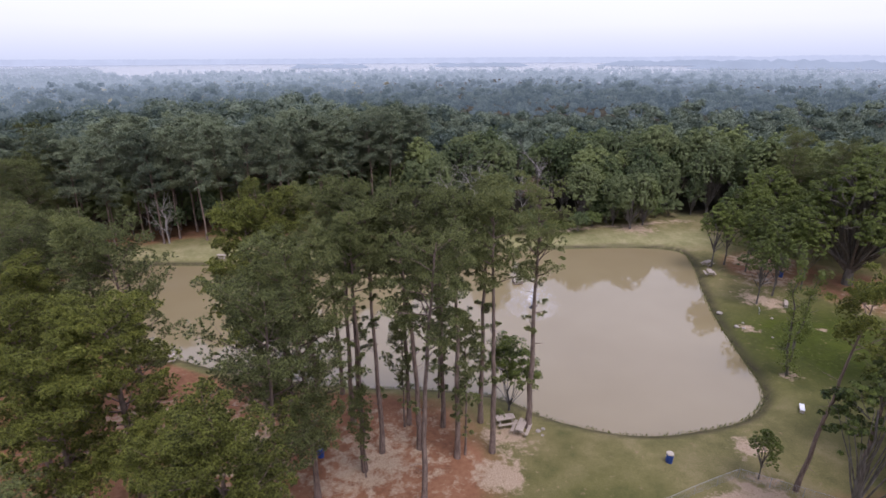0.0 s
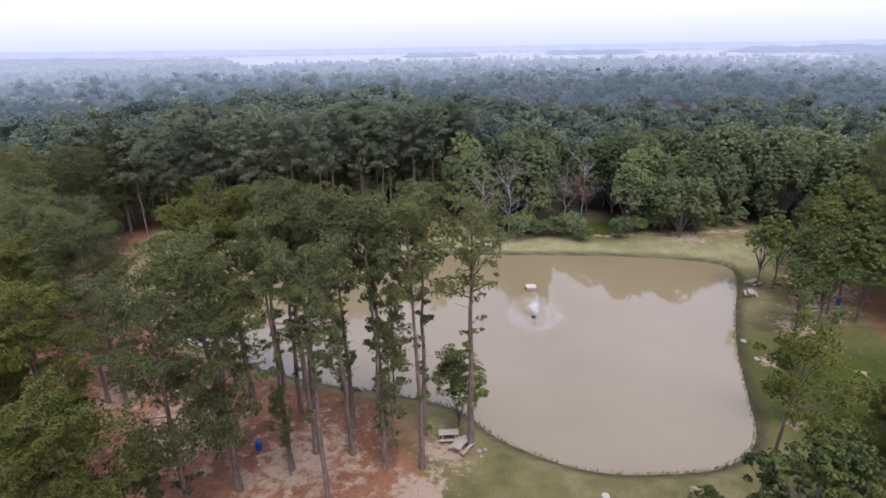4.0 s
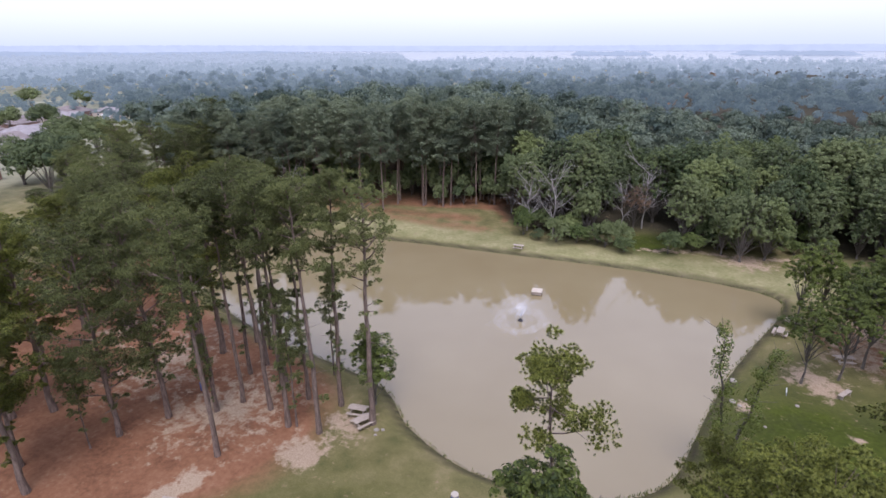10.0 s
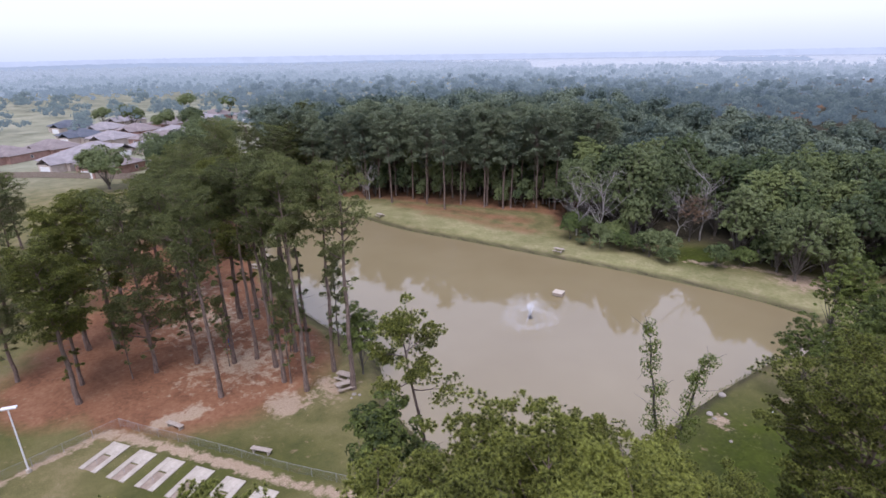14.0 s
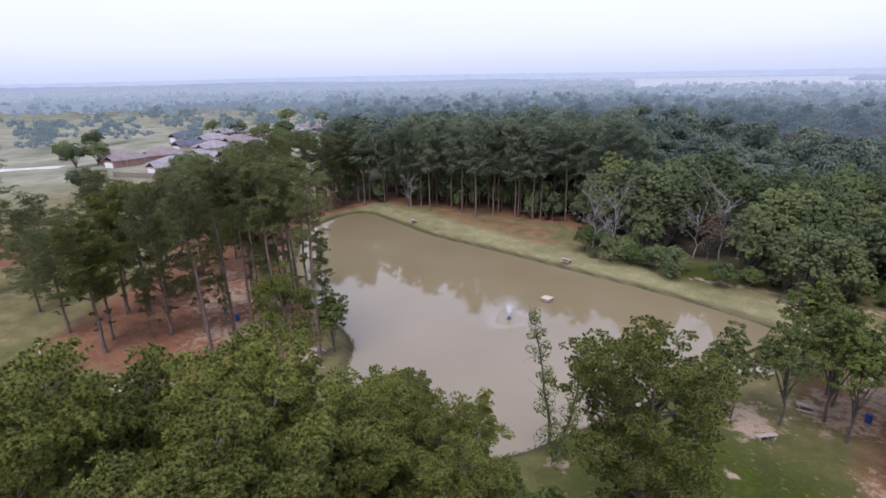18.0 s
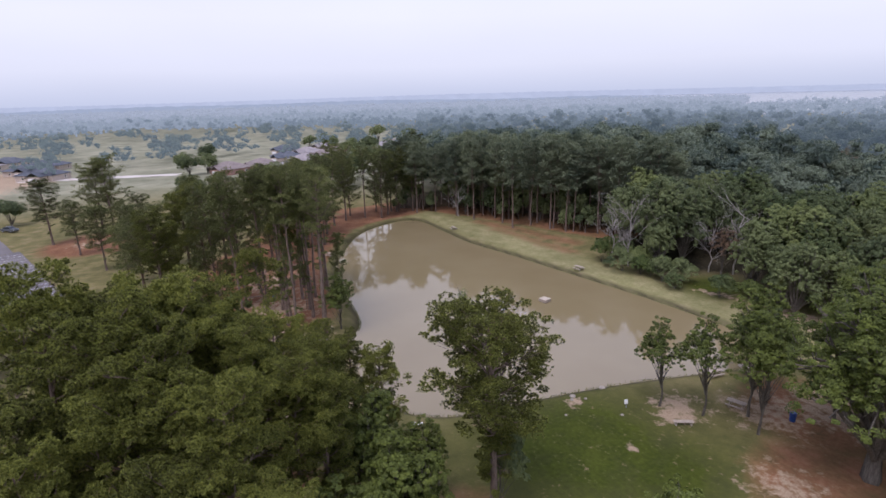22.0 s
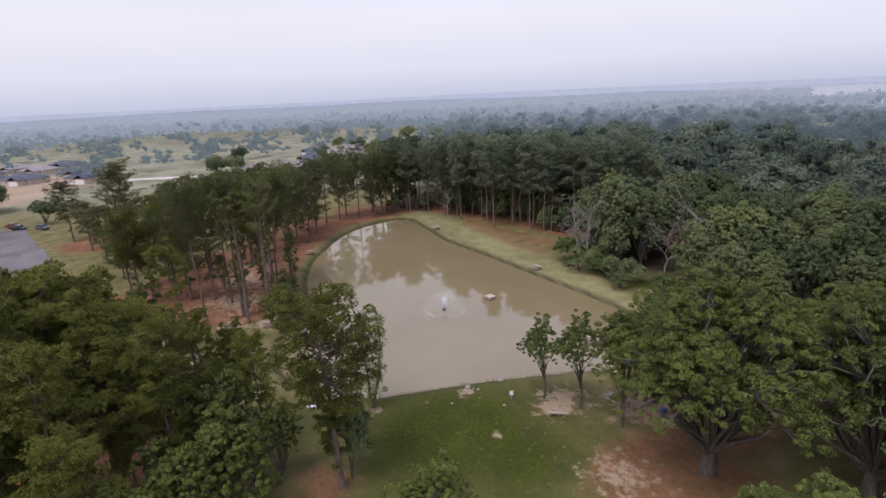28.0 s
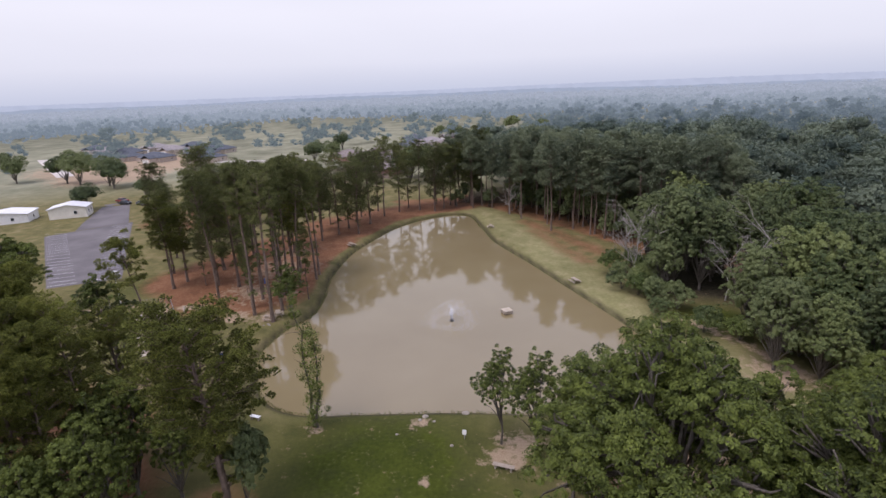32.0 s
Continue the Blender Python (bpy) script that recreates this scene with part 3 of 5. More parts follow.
    col = mix_of(t, math_of(t, "MULTIPLY", att["wet"], math_of(t, "ADD", 0.4, n2), True), col, (0.050, 0.043, 0.024))
    t.links.new(col, b.inputs["Base Color"])
    bump_of(t, b, fine, 0.5, 0.08)
    return m


ground_me = sheet("ground", np.stack([FX, FY, GZ], 1), len(gx), len(gy), ground_material())
for k, val in (("straw", straw), ("sand", sand), ("lush", lush), ("dry", dry), ("litter", litter), ("field", field), ("wet", np.clip(1.15 - np.abs(SD - 0.25) / 0.75, 0, 1))):
    ground_me.attributes.new(k, "FLOAT", "POINT").data.foreach_set("value", np.ascontiguousarray(val, dtype=np.float32))
ground = tagged(new("ground", ground_me), "grass, red pine straw and worn sandy ground round the pond", "ground", kind="structure")

# ---------------------------------------------------------------- water
mw, t, b = node_material("muddy_water", 0.03, 0.8)
pos = position_of(t)
t.links.new(ramp_of(t, noise_of(t, pos, 0.05, 3), [(0.3, (0.206, 0.162, 0.082)), (0.7, (0.236, 0.190, 0.102))]), b.inputs["Base Color"])
b.inputs["IOR"].default_value = 1.45
bump_of(t, b, math_of(t, "ADD", noise_of(t, pos, 1.6, 3, 0.6), math_of(t, "MULTIPLY", noise_of(t, pos, 6.0, 2), 0.3)), 0.045, 0.05)
wx, wy = np.meshgrid(np.linspace(-66, 48, 58), np.linspace(36, 102, 34))
water = tagged(new("water", sheet("water", np.stack([wx.ravel(), wy.ravel(), np.zeros(wx.size)], 1), 58, 34, mw)), "still muddy tan pond water mirroring the trees", "water", kind="structure")

ml, t, b = node_material("lake_water", 0.12, 0.5)
t.links.new(ramp_of(t, noise_of(t, position_of(t), 0.004, 3), [(0.3, (0.10, 0.115, 0.14)), (0.7, (0.13, 0.145, 0.17))]), b.inputs["Base Color"])
lake_v, lake_f = [], []
for k in range(61):
    az = radians(-55 + 185 * k / 60)
    inner = 1000 + 160 * math.sin(k * 0.9) + (1100 if az > radians(35) else 0) + 120 * math.sin(k * 2.3)
    for rr in (inner, 2600, 4900):
        lake_v.append((-math.sin(az) * rr, math.cos(az) * rr, 0.9))
    if k:
        q = 3 * k
        lake_f += [(q - 3, q - 2, q + 1, q), (q - 2, q - 1, q + 2, q + 1)]
lake = tagged(new("lake", mesh_of("lake", lake_v, lake_f, ml)), "pale hazy lake beyond the woods", "lake", kind="structure")


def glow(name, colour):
    """The plain far distance: a near-black surface that glows in a haze colour."""
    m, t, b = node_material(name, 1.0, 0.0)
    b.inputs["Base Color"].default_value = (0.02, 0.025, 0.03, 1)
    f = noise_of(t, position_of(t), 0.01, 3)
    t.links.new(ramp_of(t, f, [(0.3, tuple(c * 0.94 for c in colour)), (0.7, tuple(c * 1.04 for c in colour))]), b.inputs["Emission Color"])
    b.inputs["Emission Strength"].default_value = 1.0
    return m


def ridge(name, r, az0, az1, height, rough, mat, seed, label):
    """A far shore: a long low wooded bank with an uneven top."""
    rng = np.random.default_rng(seed)
    n = max(24, int(abs(az1 - az0) * r / 900))
    vs, fs = [], []
    ph = rng.random(4) * 6
    for k in range(n + 1):
        u = k / n
        az = radians(az0 + (az1 - az0) * u)
        env = min(1, u * 8, (1 - u) * 8)
        z = env * (height * (0.8 + 0.2 * math.sin(u * 7 + ph[0]) * math.sin(u * 17 + ph[1])) + rng.random() * rough)
        for rr, zz in ((r - 60, -1), (r, max(z, 0)), (r + 150, -1)):
            vs.append((-math.sin(az) * rr, math.cos(az) * rr, zz))
        if k:
            q = 3 * k
            fs += [(q - 3, q, q + 1, q - 2), (q - 2, q + 1, q + 2, q - 1)]
    return tagged(new(name, mesh_of(name, vs, fs, mat)), label, "backdrop", kind="structure")


# Haze on the far shores is painted: they emit these pale blue tints.
HAZE_A, HAZE_B = glow("far_shore_haze_glow", (0.43, 0.50, 0.59)), glow("mid_shore_haze_glow", (0.315, 0.385, 0.46))
ridge("backdrop_far_shore", 4300, -90, 170, 44, 4, HAZE_A, 3, "wooded shore at the horizon, glowing in haze colour")
ridge("backdrop_far_shore_ridge", 3900, -58, -12, 40, 6, HAZE_A, 5, "wooded hills at the horizon, glowing in haze colour")
ridge("backdrop_lake_point", 2600, -32, -14, 22, 6, HAZE_B, 7, "wooded point reaching into the lake, glowing in haze colour")
ridge("backdrop_lake_island", 2500, -8, 2, 14, 6, HAZE_B, 8, "wooded island in the lake, glowing in haze colour")
ridge("backdrop_lake_island_small", 2300, 8, 16, 12, 5, HAZE_B, 9, "wooded island in the lake, glowing in haze colour")
ridge("backdrop_lake_arm", 2200, 34, 130, 24, 3, HAZE_B, 10, "woods beyond the fields, glowing in haze colour")
ridge("backdrop_east_hill", 1900, -60, -22, 26, 9, HAZE_B, 11, "wooded hill beside the lake, glowing in haze colour")

# ---------------------------------------------------------------- near pines, each at its place
PINE_LABEL = "tall loblolly pine with bare straight trunk and rounded crown"
pine_kinds = [tree_thing("pine_tree", pine_meshes(11 + k, 24.0, cf, sp, low=lw, limbs=lb, puff=0.62), PINE_LABEL, "pine tree", "pines round the pond")
              for k, (cf, sp, lw, lb) in enumerate([(0.66, 3.1, 3, 21), (0.70, 2.7, 7, 18), (0.64, 3.2, 3, 22), (0.69, 2.5, 14, 18)])]
full_kinds = [tree_thing("pine_tree", pine_meshes(21 + k, 21.0, cf, sp, low=3, limbs=44, puff=0.78), "bushy pine with a deep needle crown", "pine tree", "pines round the pond")
              for k, (cf, sp) in enumerate([(0.26, 4.4), (0.20, 4.7), (0.34, 4.2)])]
thin_kind = tree_thing("slender_pine", pine_meshes(31, 14.0, 0.40, 1.5, 12, low=5, r=0.10, limbs=20, puff=0.4), "slender young pine with sparse needle tufts", "pine tree", "pines round the pond")
broad_pine = [tree_thing("broad_pine", pine_meshes(41 + k, 20.0, cf, sp, 34, 0.155, low=3, r=0.27, blades=31, limbs=32, puff=0.66, slim=0.1, mat="pine_gold"), "full-crowned pine with dense yellow-green needle clumps", "pine tree", "pines by the lawn")
              for k, (cf, sp) in enumerate([(0.42, 3.6), (0.37, 3.9)])]

used = set()


def plant(kinds, rows, base_h, wide=1.0):
    """Sets trees of these kinds at (x, y, height)."""
    for x, y, h in rows:
        k = kinds[int(abs(x * 7.3 + y * 3.1)) % len(kinds)]
        s = h / base_h
        m = put(k, x, y, s=min(s * wide, 1.15), sz=s)
        if k.name in used:
            copy_thing(k, m @ Matrix.Diagonal((1 / k.scale[0], 1 / k.scale[1], 1 / k.scale[2], 1)))
        else:
            used.add(k.name)
            k.matrix_basis = m


# the stand on the point, the bank behind it and the edge of the woods
STAND = [(-2.6, 32.7, 23.5), (-3.3, 39.6, 24), (0.0, 38.6, 24), (3.1, 39.4, 24.5), (-4.5, 43.0, 23.5), (-6.6, 39.1, 23), (-14.5, 48.2, 22), (-30.5, 41.6, 21), (-1.3, 42.8, 23), (-11.8, 47.9, 22), (2.3, 43.6, 24), (-7.8, 36.9, 23), (-9.8, 43.0, 23.5), (-9.5, 45.1, 23)]
DEEP = [(-11.1, 34.0, 23), (-12.5, 30.0, 21), (-27.9, 41.2, 21)]
BANK = [(-12.3, 22.3, 17.6), (-16.0, 23.6, 15.0), (-21.5, 29.0, 20.0), (-17.8, 43.0, 22), (-16.0, 44.5, 23), (-36.0, 39.9, 18), (-24.0, 26.5, 18.5), (-31.0, 33.0, 18)]
LEFT_BANK = [(-44.7, 50.7, 21.5), (-43.5, 55.5, 19.0), (-50.0, 53.0, 18.0), (-53.0, 58.5, 20.8), (-57.0, 55.0, 17.5), (-60.5, 62.5, 20.2), (-62.1, 56.2, 16.5), (-65.0, 67.0, 21.5), (-66.0, 73.0, 18.6), (-69.0, 61.0, 19.5), (-71.0, 70.0, 17.8),
             (-48.0, 46.5, 16.0), (-63.5, 77.0, 19.5), (-66.5, 80.0, 20.5), (-69.5, 84.0, 20), (-72.5, 78.5, 19), (-68.0, 88.5, 21), (-74.5, 86.0, 20), (-71.5, 92.5, 21.5), (-40.0, 47.0, 20.0), (-56.0, 48.0, 15.0)]
plant(pine_kinds, STAND, 24)
plant(full_kinds, DEEP, 21)

plant(full_kinds + pine_kinds[2:3], LEFT_BANK, 22, 1.05)
plant([thin_kind], [(0.7, 39.0, 14), (-13.0, 27.7, 10), (-4.9, 42.6, 12), (-7.6, 36.2, 9), (-1.8, 47.4, 13)], 14)
LAWN_PINES = [(33.0, 18.5, 19.7), (39.8, 20.8, 22.0), (42.0, 18.0, 24.2), (43.6, 24.9, 23.0), (46.5, 21.8, 23.2), (48.5, 24.6, 21.7), (51.7, 27.0, 20.4), (40.0, 31.5, 18.2), (37.8, 34.8, 15.7), (49.0, 17.5, 20.2), (36.0, 26.0, 20.0), (28.5, 16.5, 18.2), (36.5, 22.0, 20.7), (38.5, 27.0, 20.7), (45.5, 28.5, 19.7), (41.0, 24.5, 22.2), (50.5, 22.0, 19.7), (43.0, 34.0, 17.2), (47.0, 33.0, 16.2), (35.0, 38.5, 12.7), (39.5, 40.0, 13.0), (54.0, 24.0, 17.5), (55.5, 29.0, 16.0), (57.0, 20.0, 17.0), (52.0, 19.0, 18.5), (47.5, 31.0, 18.0), (43.0, 29.0, 19.0)]
plant(broad_pine, LAWN_PINES, 20)
plant(broad_pine, BANK, 20, 1.15)
plant(full_kinds, [(77.0, 74.0, 16), (67.0, 93.2, 20), (63.0, 100.0, 21), (77.0, 82.0, 17)], 21)

lone = tree_thing("lone_pine", pine_meshes(61, 24.0, 0.64, 3.0, 16, low=8, r=0.30, sway=0.3, limbs=20, puff=0.55), "tall lone pine on the shore with an open crown", "pine tree", "pines round the pond")
lone.matrix_basis = put(lone, 6.7, 42.8)
slim = tree_thing("lone_pine", pine_meshes(62, 20.2, 0.72, 2.4, 34, 0.155, r=0.19, sway=0.5, limbs=13, puff=0.66, blades=31, slim=0.1, mat="pine_gold", lopsided=0.35, steps=(0.6, 0.85, 1.0)), "slim pine with a ragged one-sided crown", "pine tree", "pines by the lawn")
slim.matrix_basis = put(slim, 26.9, 34.8, turn=0) @ pose(0, 0, 0, 6.5, 0, 0)
spread_pine = tree_thing("lone_pine", pine_meshes(63, 19.4, 0.46, 5.4, 34, 0.17, low=24, r=0.33, limbs=50, puff=0.78, top=0.55, blades=30, slim=0.11, mat="pine_gold", lift=0.22), "spreading lone pine with layered limbs on the lawn", "pine tree", "pines by the lawn")
spread_pine.matrix_basis = put(spread_pine, 47.8, 45.9)

# ---------------------------------------------------------------- broadleaf trees by the water
OAK = "broad oak with dense light-green foliage on the lawn"
big_oaks = [tree_thing("oak_tree", broad_meshes(71 + k, 18.0, 9.0, 0.12, 1700, 76, 0.095, 0.62, lobe_n=64, core=0.0, clump=0.11, flat=1.0, bough=(0.17, 0.28), out=(0.45, 0.86)), OAK, "oak tree", "oaks by the lawn") for k in range(2)]
plant(big_oaks, [(59.5, 76.5, 18.7), (67.0, 86.0, 17.5), (72.5, 97.0, 17.5), (57.5, 96.0, 14)], 18.0)
small_oaks = [tree_thing("small_oak", broad_meshes(75 + k, 11.0, 3.4, 0.28, 420, 46, 0.085, 0.13, "leaf", gap=0.2, lobe_n=18, core=0.0, clump=0.13, flat=1.0, bough=(0.22, 0.36), out=(0.35, 0.8)), "small oak with an open leafy crown on the bank", "oak tree", "oaks by the lawn") for k in range(3)]
plant(small_oaks, [(42.5, 70.0, 10), (46.0, 72.4, 11), (44.9, 84.7, 11.5), (48.0, 79.5, 11), (46.8, 81.5, 10), (42.5, 84.0, 11), (53.0, 83.0, 12),
                   (52.3, 90.0, 12), (58.0, 92.0, 13), (24.6, 36.0, 5), (49.8, 36.6, 12), (51.0, 33.0, 11), (60.5, 50.0, 10.5), (56.0, 31.0, 12), (48.5, 76.0, 12), (51.0, 74.0, 11)], 11)
gum = tree_thing("sweetgum_tree", broad_meshes(81, 17.0, 3.6, 0.2, 360, 50, 0.11, 0.2, "leaf", gap=0.2, lobe_n=16, flat=1.2, bough=(0.22, 0.36), out=(0.4, 0.85)), "upright sweetgum with bright star-shaped leaves", "broadleaf tree")
gum.matrix_basis = put(gum, 27.0, 29.6, sz=0.93)
shore_shrub = tree_thing("shore_tree", broad_meshes(83, 8.2, 2.3, 0.06, 300, 50, 0.075, 0.08, "leaf", gap=0.2), "leafy sapling leaning over the water", "broadleaf tree")
shore_shrub.matrix_basis = put(shore_shrub, 5.2, 45.4, s=1.3, sz=1.05)


def vine_stems(seed):
    """Two stems rising in a V from one foot, clad in leaves, with bare twigs."""
    rg = np.random.default_rng(seed)
    paths, cs, outs = [], [], []
    for side, hh in ((-1, 15.4), (1, 13.0)):
        pts = []
        for k in range(9):
            u = k / 8
            pts.append((side * (0.2 + 2.3 * u ** 1.1) + rg.normal() * 0.12, rg.normal() * 0.2, hh * u, 0.2 * (1 - 0.85 * u)))
        paths.append(pts)
        for k in range(1, 9):
            p = np.array(pts[k][:3])
            for j in range(5):
                q = p + rg.normal(size=3) * np.array([0.5, 0.5, 0.7]) * (1.1 - 0.07 * k)
                o = unit(rg, 78)
                cs.append(q + o * rg.uniform(0.35, 0.75))
                outs.append(o + np.array([0, 0, 0.4]))
            for j in range(2):
                paths.append(limb(rg, p, rg.normal(size=3) + np.array([0, 0, 0.4]), rg.uniform(1.0, 2.4), 0.035, 0.1, 3))
    v, f = leaf_quads(rg, np.concatenate(cs), np.concatenate(outs), 0.10)
    tv, tf = sweep(paths, 5)
    return mesh_of("trunk", tv, tf, MAT["bark_grey"], True), mesh_of("crown", v, f, MAT["leaf"])


twin = tree_thing("thin_tree", vine_stems(85), "forked tree with leafy stems and bare twigs on the bank", "broadleaf tree")
twin.matrix_basis = put(twin, 36.0, 51.8, s=0.88, turn=30)
EAST_EDGE = [(53.0, 34.0, 11), (50.5, 38.0, 11), (46.0, 36.0, 12), (43.5, 37.0, 12), (44.5, 41.0, 9)]
edge_kinds = [tree_thing("lawn_broadleaf", broad_meshes(91 + k, 13.0, 3.8, 0.06, 460, 46, 0.10, 0.2, "leaf", lobe_n=24, core=0.2, clump=0.12, flat=1.0, bough=(0.22, 0.36), out=(0.4, 0.8)), "dense dark broadleaf tree at the edge of the pines", "broadleaf tree", "trees by the lawn") for k in range(2)]
plant(edge_kinds, EAST_EDGE, 13)
plant(edge_kinds, [(75.0, 69.5, 13), (79.0, 66.0, 13), (71.5, 67.5, 11)], 13, 1.2)

# ---------------------------------------------------------------- the woods behind the dam
wood_pines = [tree_thing("forest_pine", pine_meshes(101 + k, 24.0, cf, 3.4, 15, 0.32, r=0.2, mat="pine_hazed", blades=24, limbs=28, puff=0.9, steps=(0.5, 0.8, 1.0), slim=0.10), "dark forest pine with a tall bare trunk", "pine tree", "woods behind the dam")
              for k, cf in enumerate((0.46, 0.54, 0.40))]
wood_broad = [tree_thing("forest_tree", broad_meshes(111 + k, hh, 5.4, 0.06, 760, 38, 0.13, 0.25, mt, lobe_n=30, core=0.32, clump=0.12, flat=1.0, bough=(0.22, 0.36), out=(0.4, 0.8)), "dense green broadleaf tree at the wood's edge", "broadleaf tree", "woods behind the dam")
              for k, (hh, mt) in enumerate([(16.0, "leaf_dark"), (16.0, "leaf_dark"), (16.0, "leaf_mid"), (16.0, "leaf_dark"), (16.0, "leaf_mid")])]
under = [tree_thing("understory_tree", broad_meshes(121 + k, 8.0, 3.2, 0.05, 160, 34, 0.15, 0.12, "leaf_dark", lobe_n=6, core=0.5), "dark young tree under the pines", "broadleaf tree", "woods behind the dam") for k in range(2)]
plant(under, [(46.9, 47.0, 8.5)], 8, 0.7)
rng = np.random.default_rng(5)
far_spots = []
plant(wood_pines, [(-64.0, 88.2, 21), (-47.3, 97.8, 22), (-33.0, 101.0, 22.5), (-34.2, 109.4, 23), (-27.2, 108.3, 22.8), (-23.4, 117.3, 23), (-40.0, 102.4, 21.5), (-55.0, 96.5, 21.5)], 24, 1.08)
plant(wood_broad, [(35.5, 104.6, 11.5), (39.0, 107.4, 11), (32.6, 106.6, 10.5)], 16)
n_pine = n_broad = n_under = 0
for gxk in np.arange(-112, 112, 5.0):
    for gyk in np.arange(58, 190, 5.0):
        x, y = gxk + rng.uniform(-2.1, 2.1), gyk + rng.uniform(-2.1, 2.1)
        depth = y - float(forest_edge(x))
        if depth < 1 or open_land(np.array(x), np.array(y)):
            continue
        stand = x < -6 + 5 * math.sin(y * 0.1)
        if depth > (23 if stand else 34) or x < -97 or x > 96:
            far_spots.append((x, y, 19.5 if stand else 15.5)) if rng.random() < (1 if stand else 0.6) else None
        elif stand:
            if n_pine < 200:
                n_pine += 1
                plant(wood_pines, [(x, y, rng.uniform(19, 23.2))], 24, 1.08)
            if depth > 3 and n_under < 260:
                n_under += 1
                plant(under, [(x + 2.5, y + 1.5, rng.uniform(5, 9 if depth < 8 else 14))], 8)
        elif (abs(x - 2.5) < 5.5 and y < 107.5) or (13 < x < 25 and y < 114.5) or (abs(x - 28) < 2.6 and y < 107.5):
            continue
        elif n_broad < 220 and rng.random() < (0.9 if depth < 10 else 0.66):
            n_broad += 1
            plant(wood_broad, [(x, y, rng.uniform(12, 18.5) if depth > 7 else rng.uniform(8, 14))], 16)

def bare_tree(name, seed, h, label, mat="deadwood"):
    """A dead tree: crooked trunk, forking boughs and fine bare twigs."""
    rg = np.random.default_rng(seed)
    paths = [[(0.07 * k * rg.normal(), 0.07 * k * rg.normal(), h * 0.62 * k / 6, 0.17 * (1 - 0.12 * k)) for k in range(7)]]
    for k in range(13):
        az = k * 2.4 + rg.normal() * 0.3
        p = limb(rg, paths[0][2 + k % 5][:3], (math.cos(az), math.sin(az), 0.7 + 0.5 * rg.random()), h * rg.uniform(0.2, 0.42), 0.065, 0.15, 5)
        paths.append(p)
        for j in range(6):
            w = limb(rg, p[1 + j % 5][:3], rg.normal(size=3) * 0.8 + np.array([math.cos(az), math.sin(az), 0.5]), h * rg.uniform(0.07, 0.16), 0.03, 0.1, 3)
            paths.append(w)
            for i in range(3):
                paths.append(limb(rg, w[1 + i % 3][:3], rg.normal(size=3) + np.array([0, 0, 0.4]), h * 0.06, 0.014, 0.1, 2))
    v, f = sweep(paths, 4)
    ob = new(name, mesh_of(name, v, f, MAT[mat], True))
    return tagged(ob, label, "dead tree", "woods behind the dam")


for x, y, h, s in ((4.3, 103.2, 17.5, 1), (-1.2, 104.2, 14, 2), (18.2, 115.0, 17, 3), (14.6, 113.0, 12, 5), (-54.0, 96.5, 12, 4)):
    d = bare_tree("dead_tree", 130 + s, h, "bare grey dead tree standing among the woods")
    d.matrix_basis = put(d, x, y)
brown = tree_thing("withered_tree", broad_meshes(137, 9.0, 3.0, 0.1, 160, 26, 0.11, 0.16, "dry_leaf", gap=0.3), "withered tree with brown leaves at the wood's edge", "dead tree", "woods behind the dam")
brown.matrix_basis = put(brown, 16.8, 113.6)

# bushes along the wood's edge
bush_kinds = [tree_thing("bush", broad_meshes(141 + k, 3.2, 2.2, 0.02, 150, 26, 0.10, 0.05, m), "low leafy bush at the wood's edge", "bush", "bushes at the wood's edge") for k, m in enumerate(("leaf_mid", "leaf_light", "leaf_dark"))]
plant(bush_kinds, [(x, float(forest_edge(x)) + 1.6 + 2.4 * math.sin(x * 1.7), 1.6 + 3.6 * abs(math.sin(x * 3.3 + 1))) for x in np.arange(-2.5, 48, 1.7) if not 18.5 < x < 23.5], 3.2)

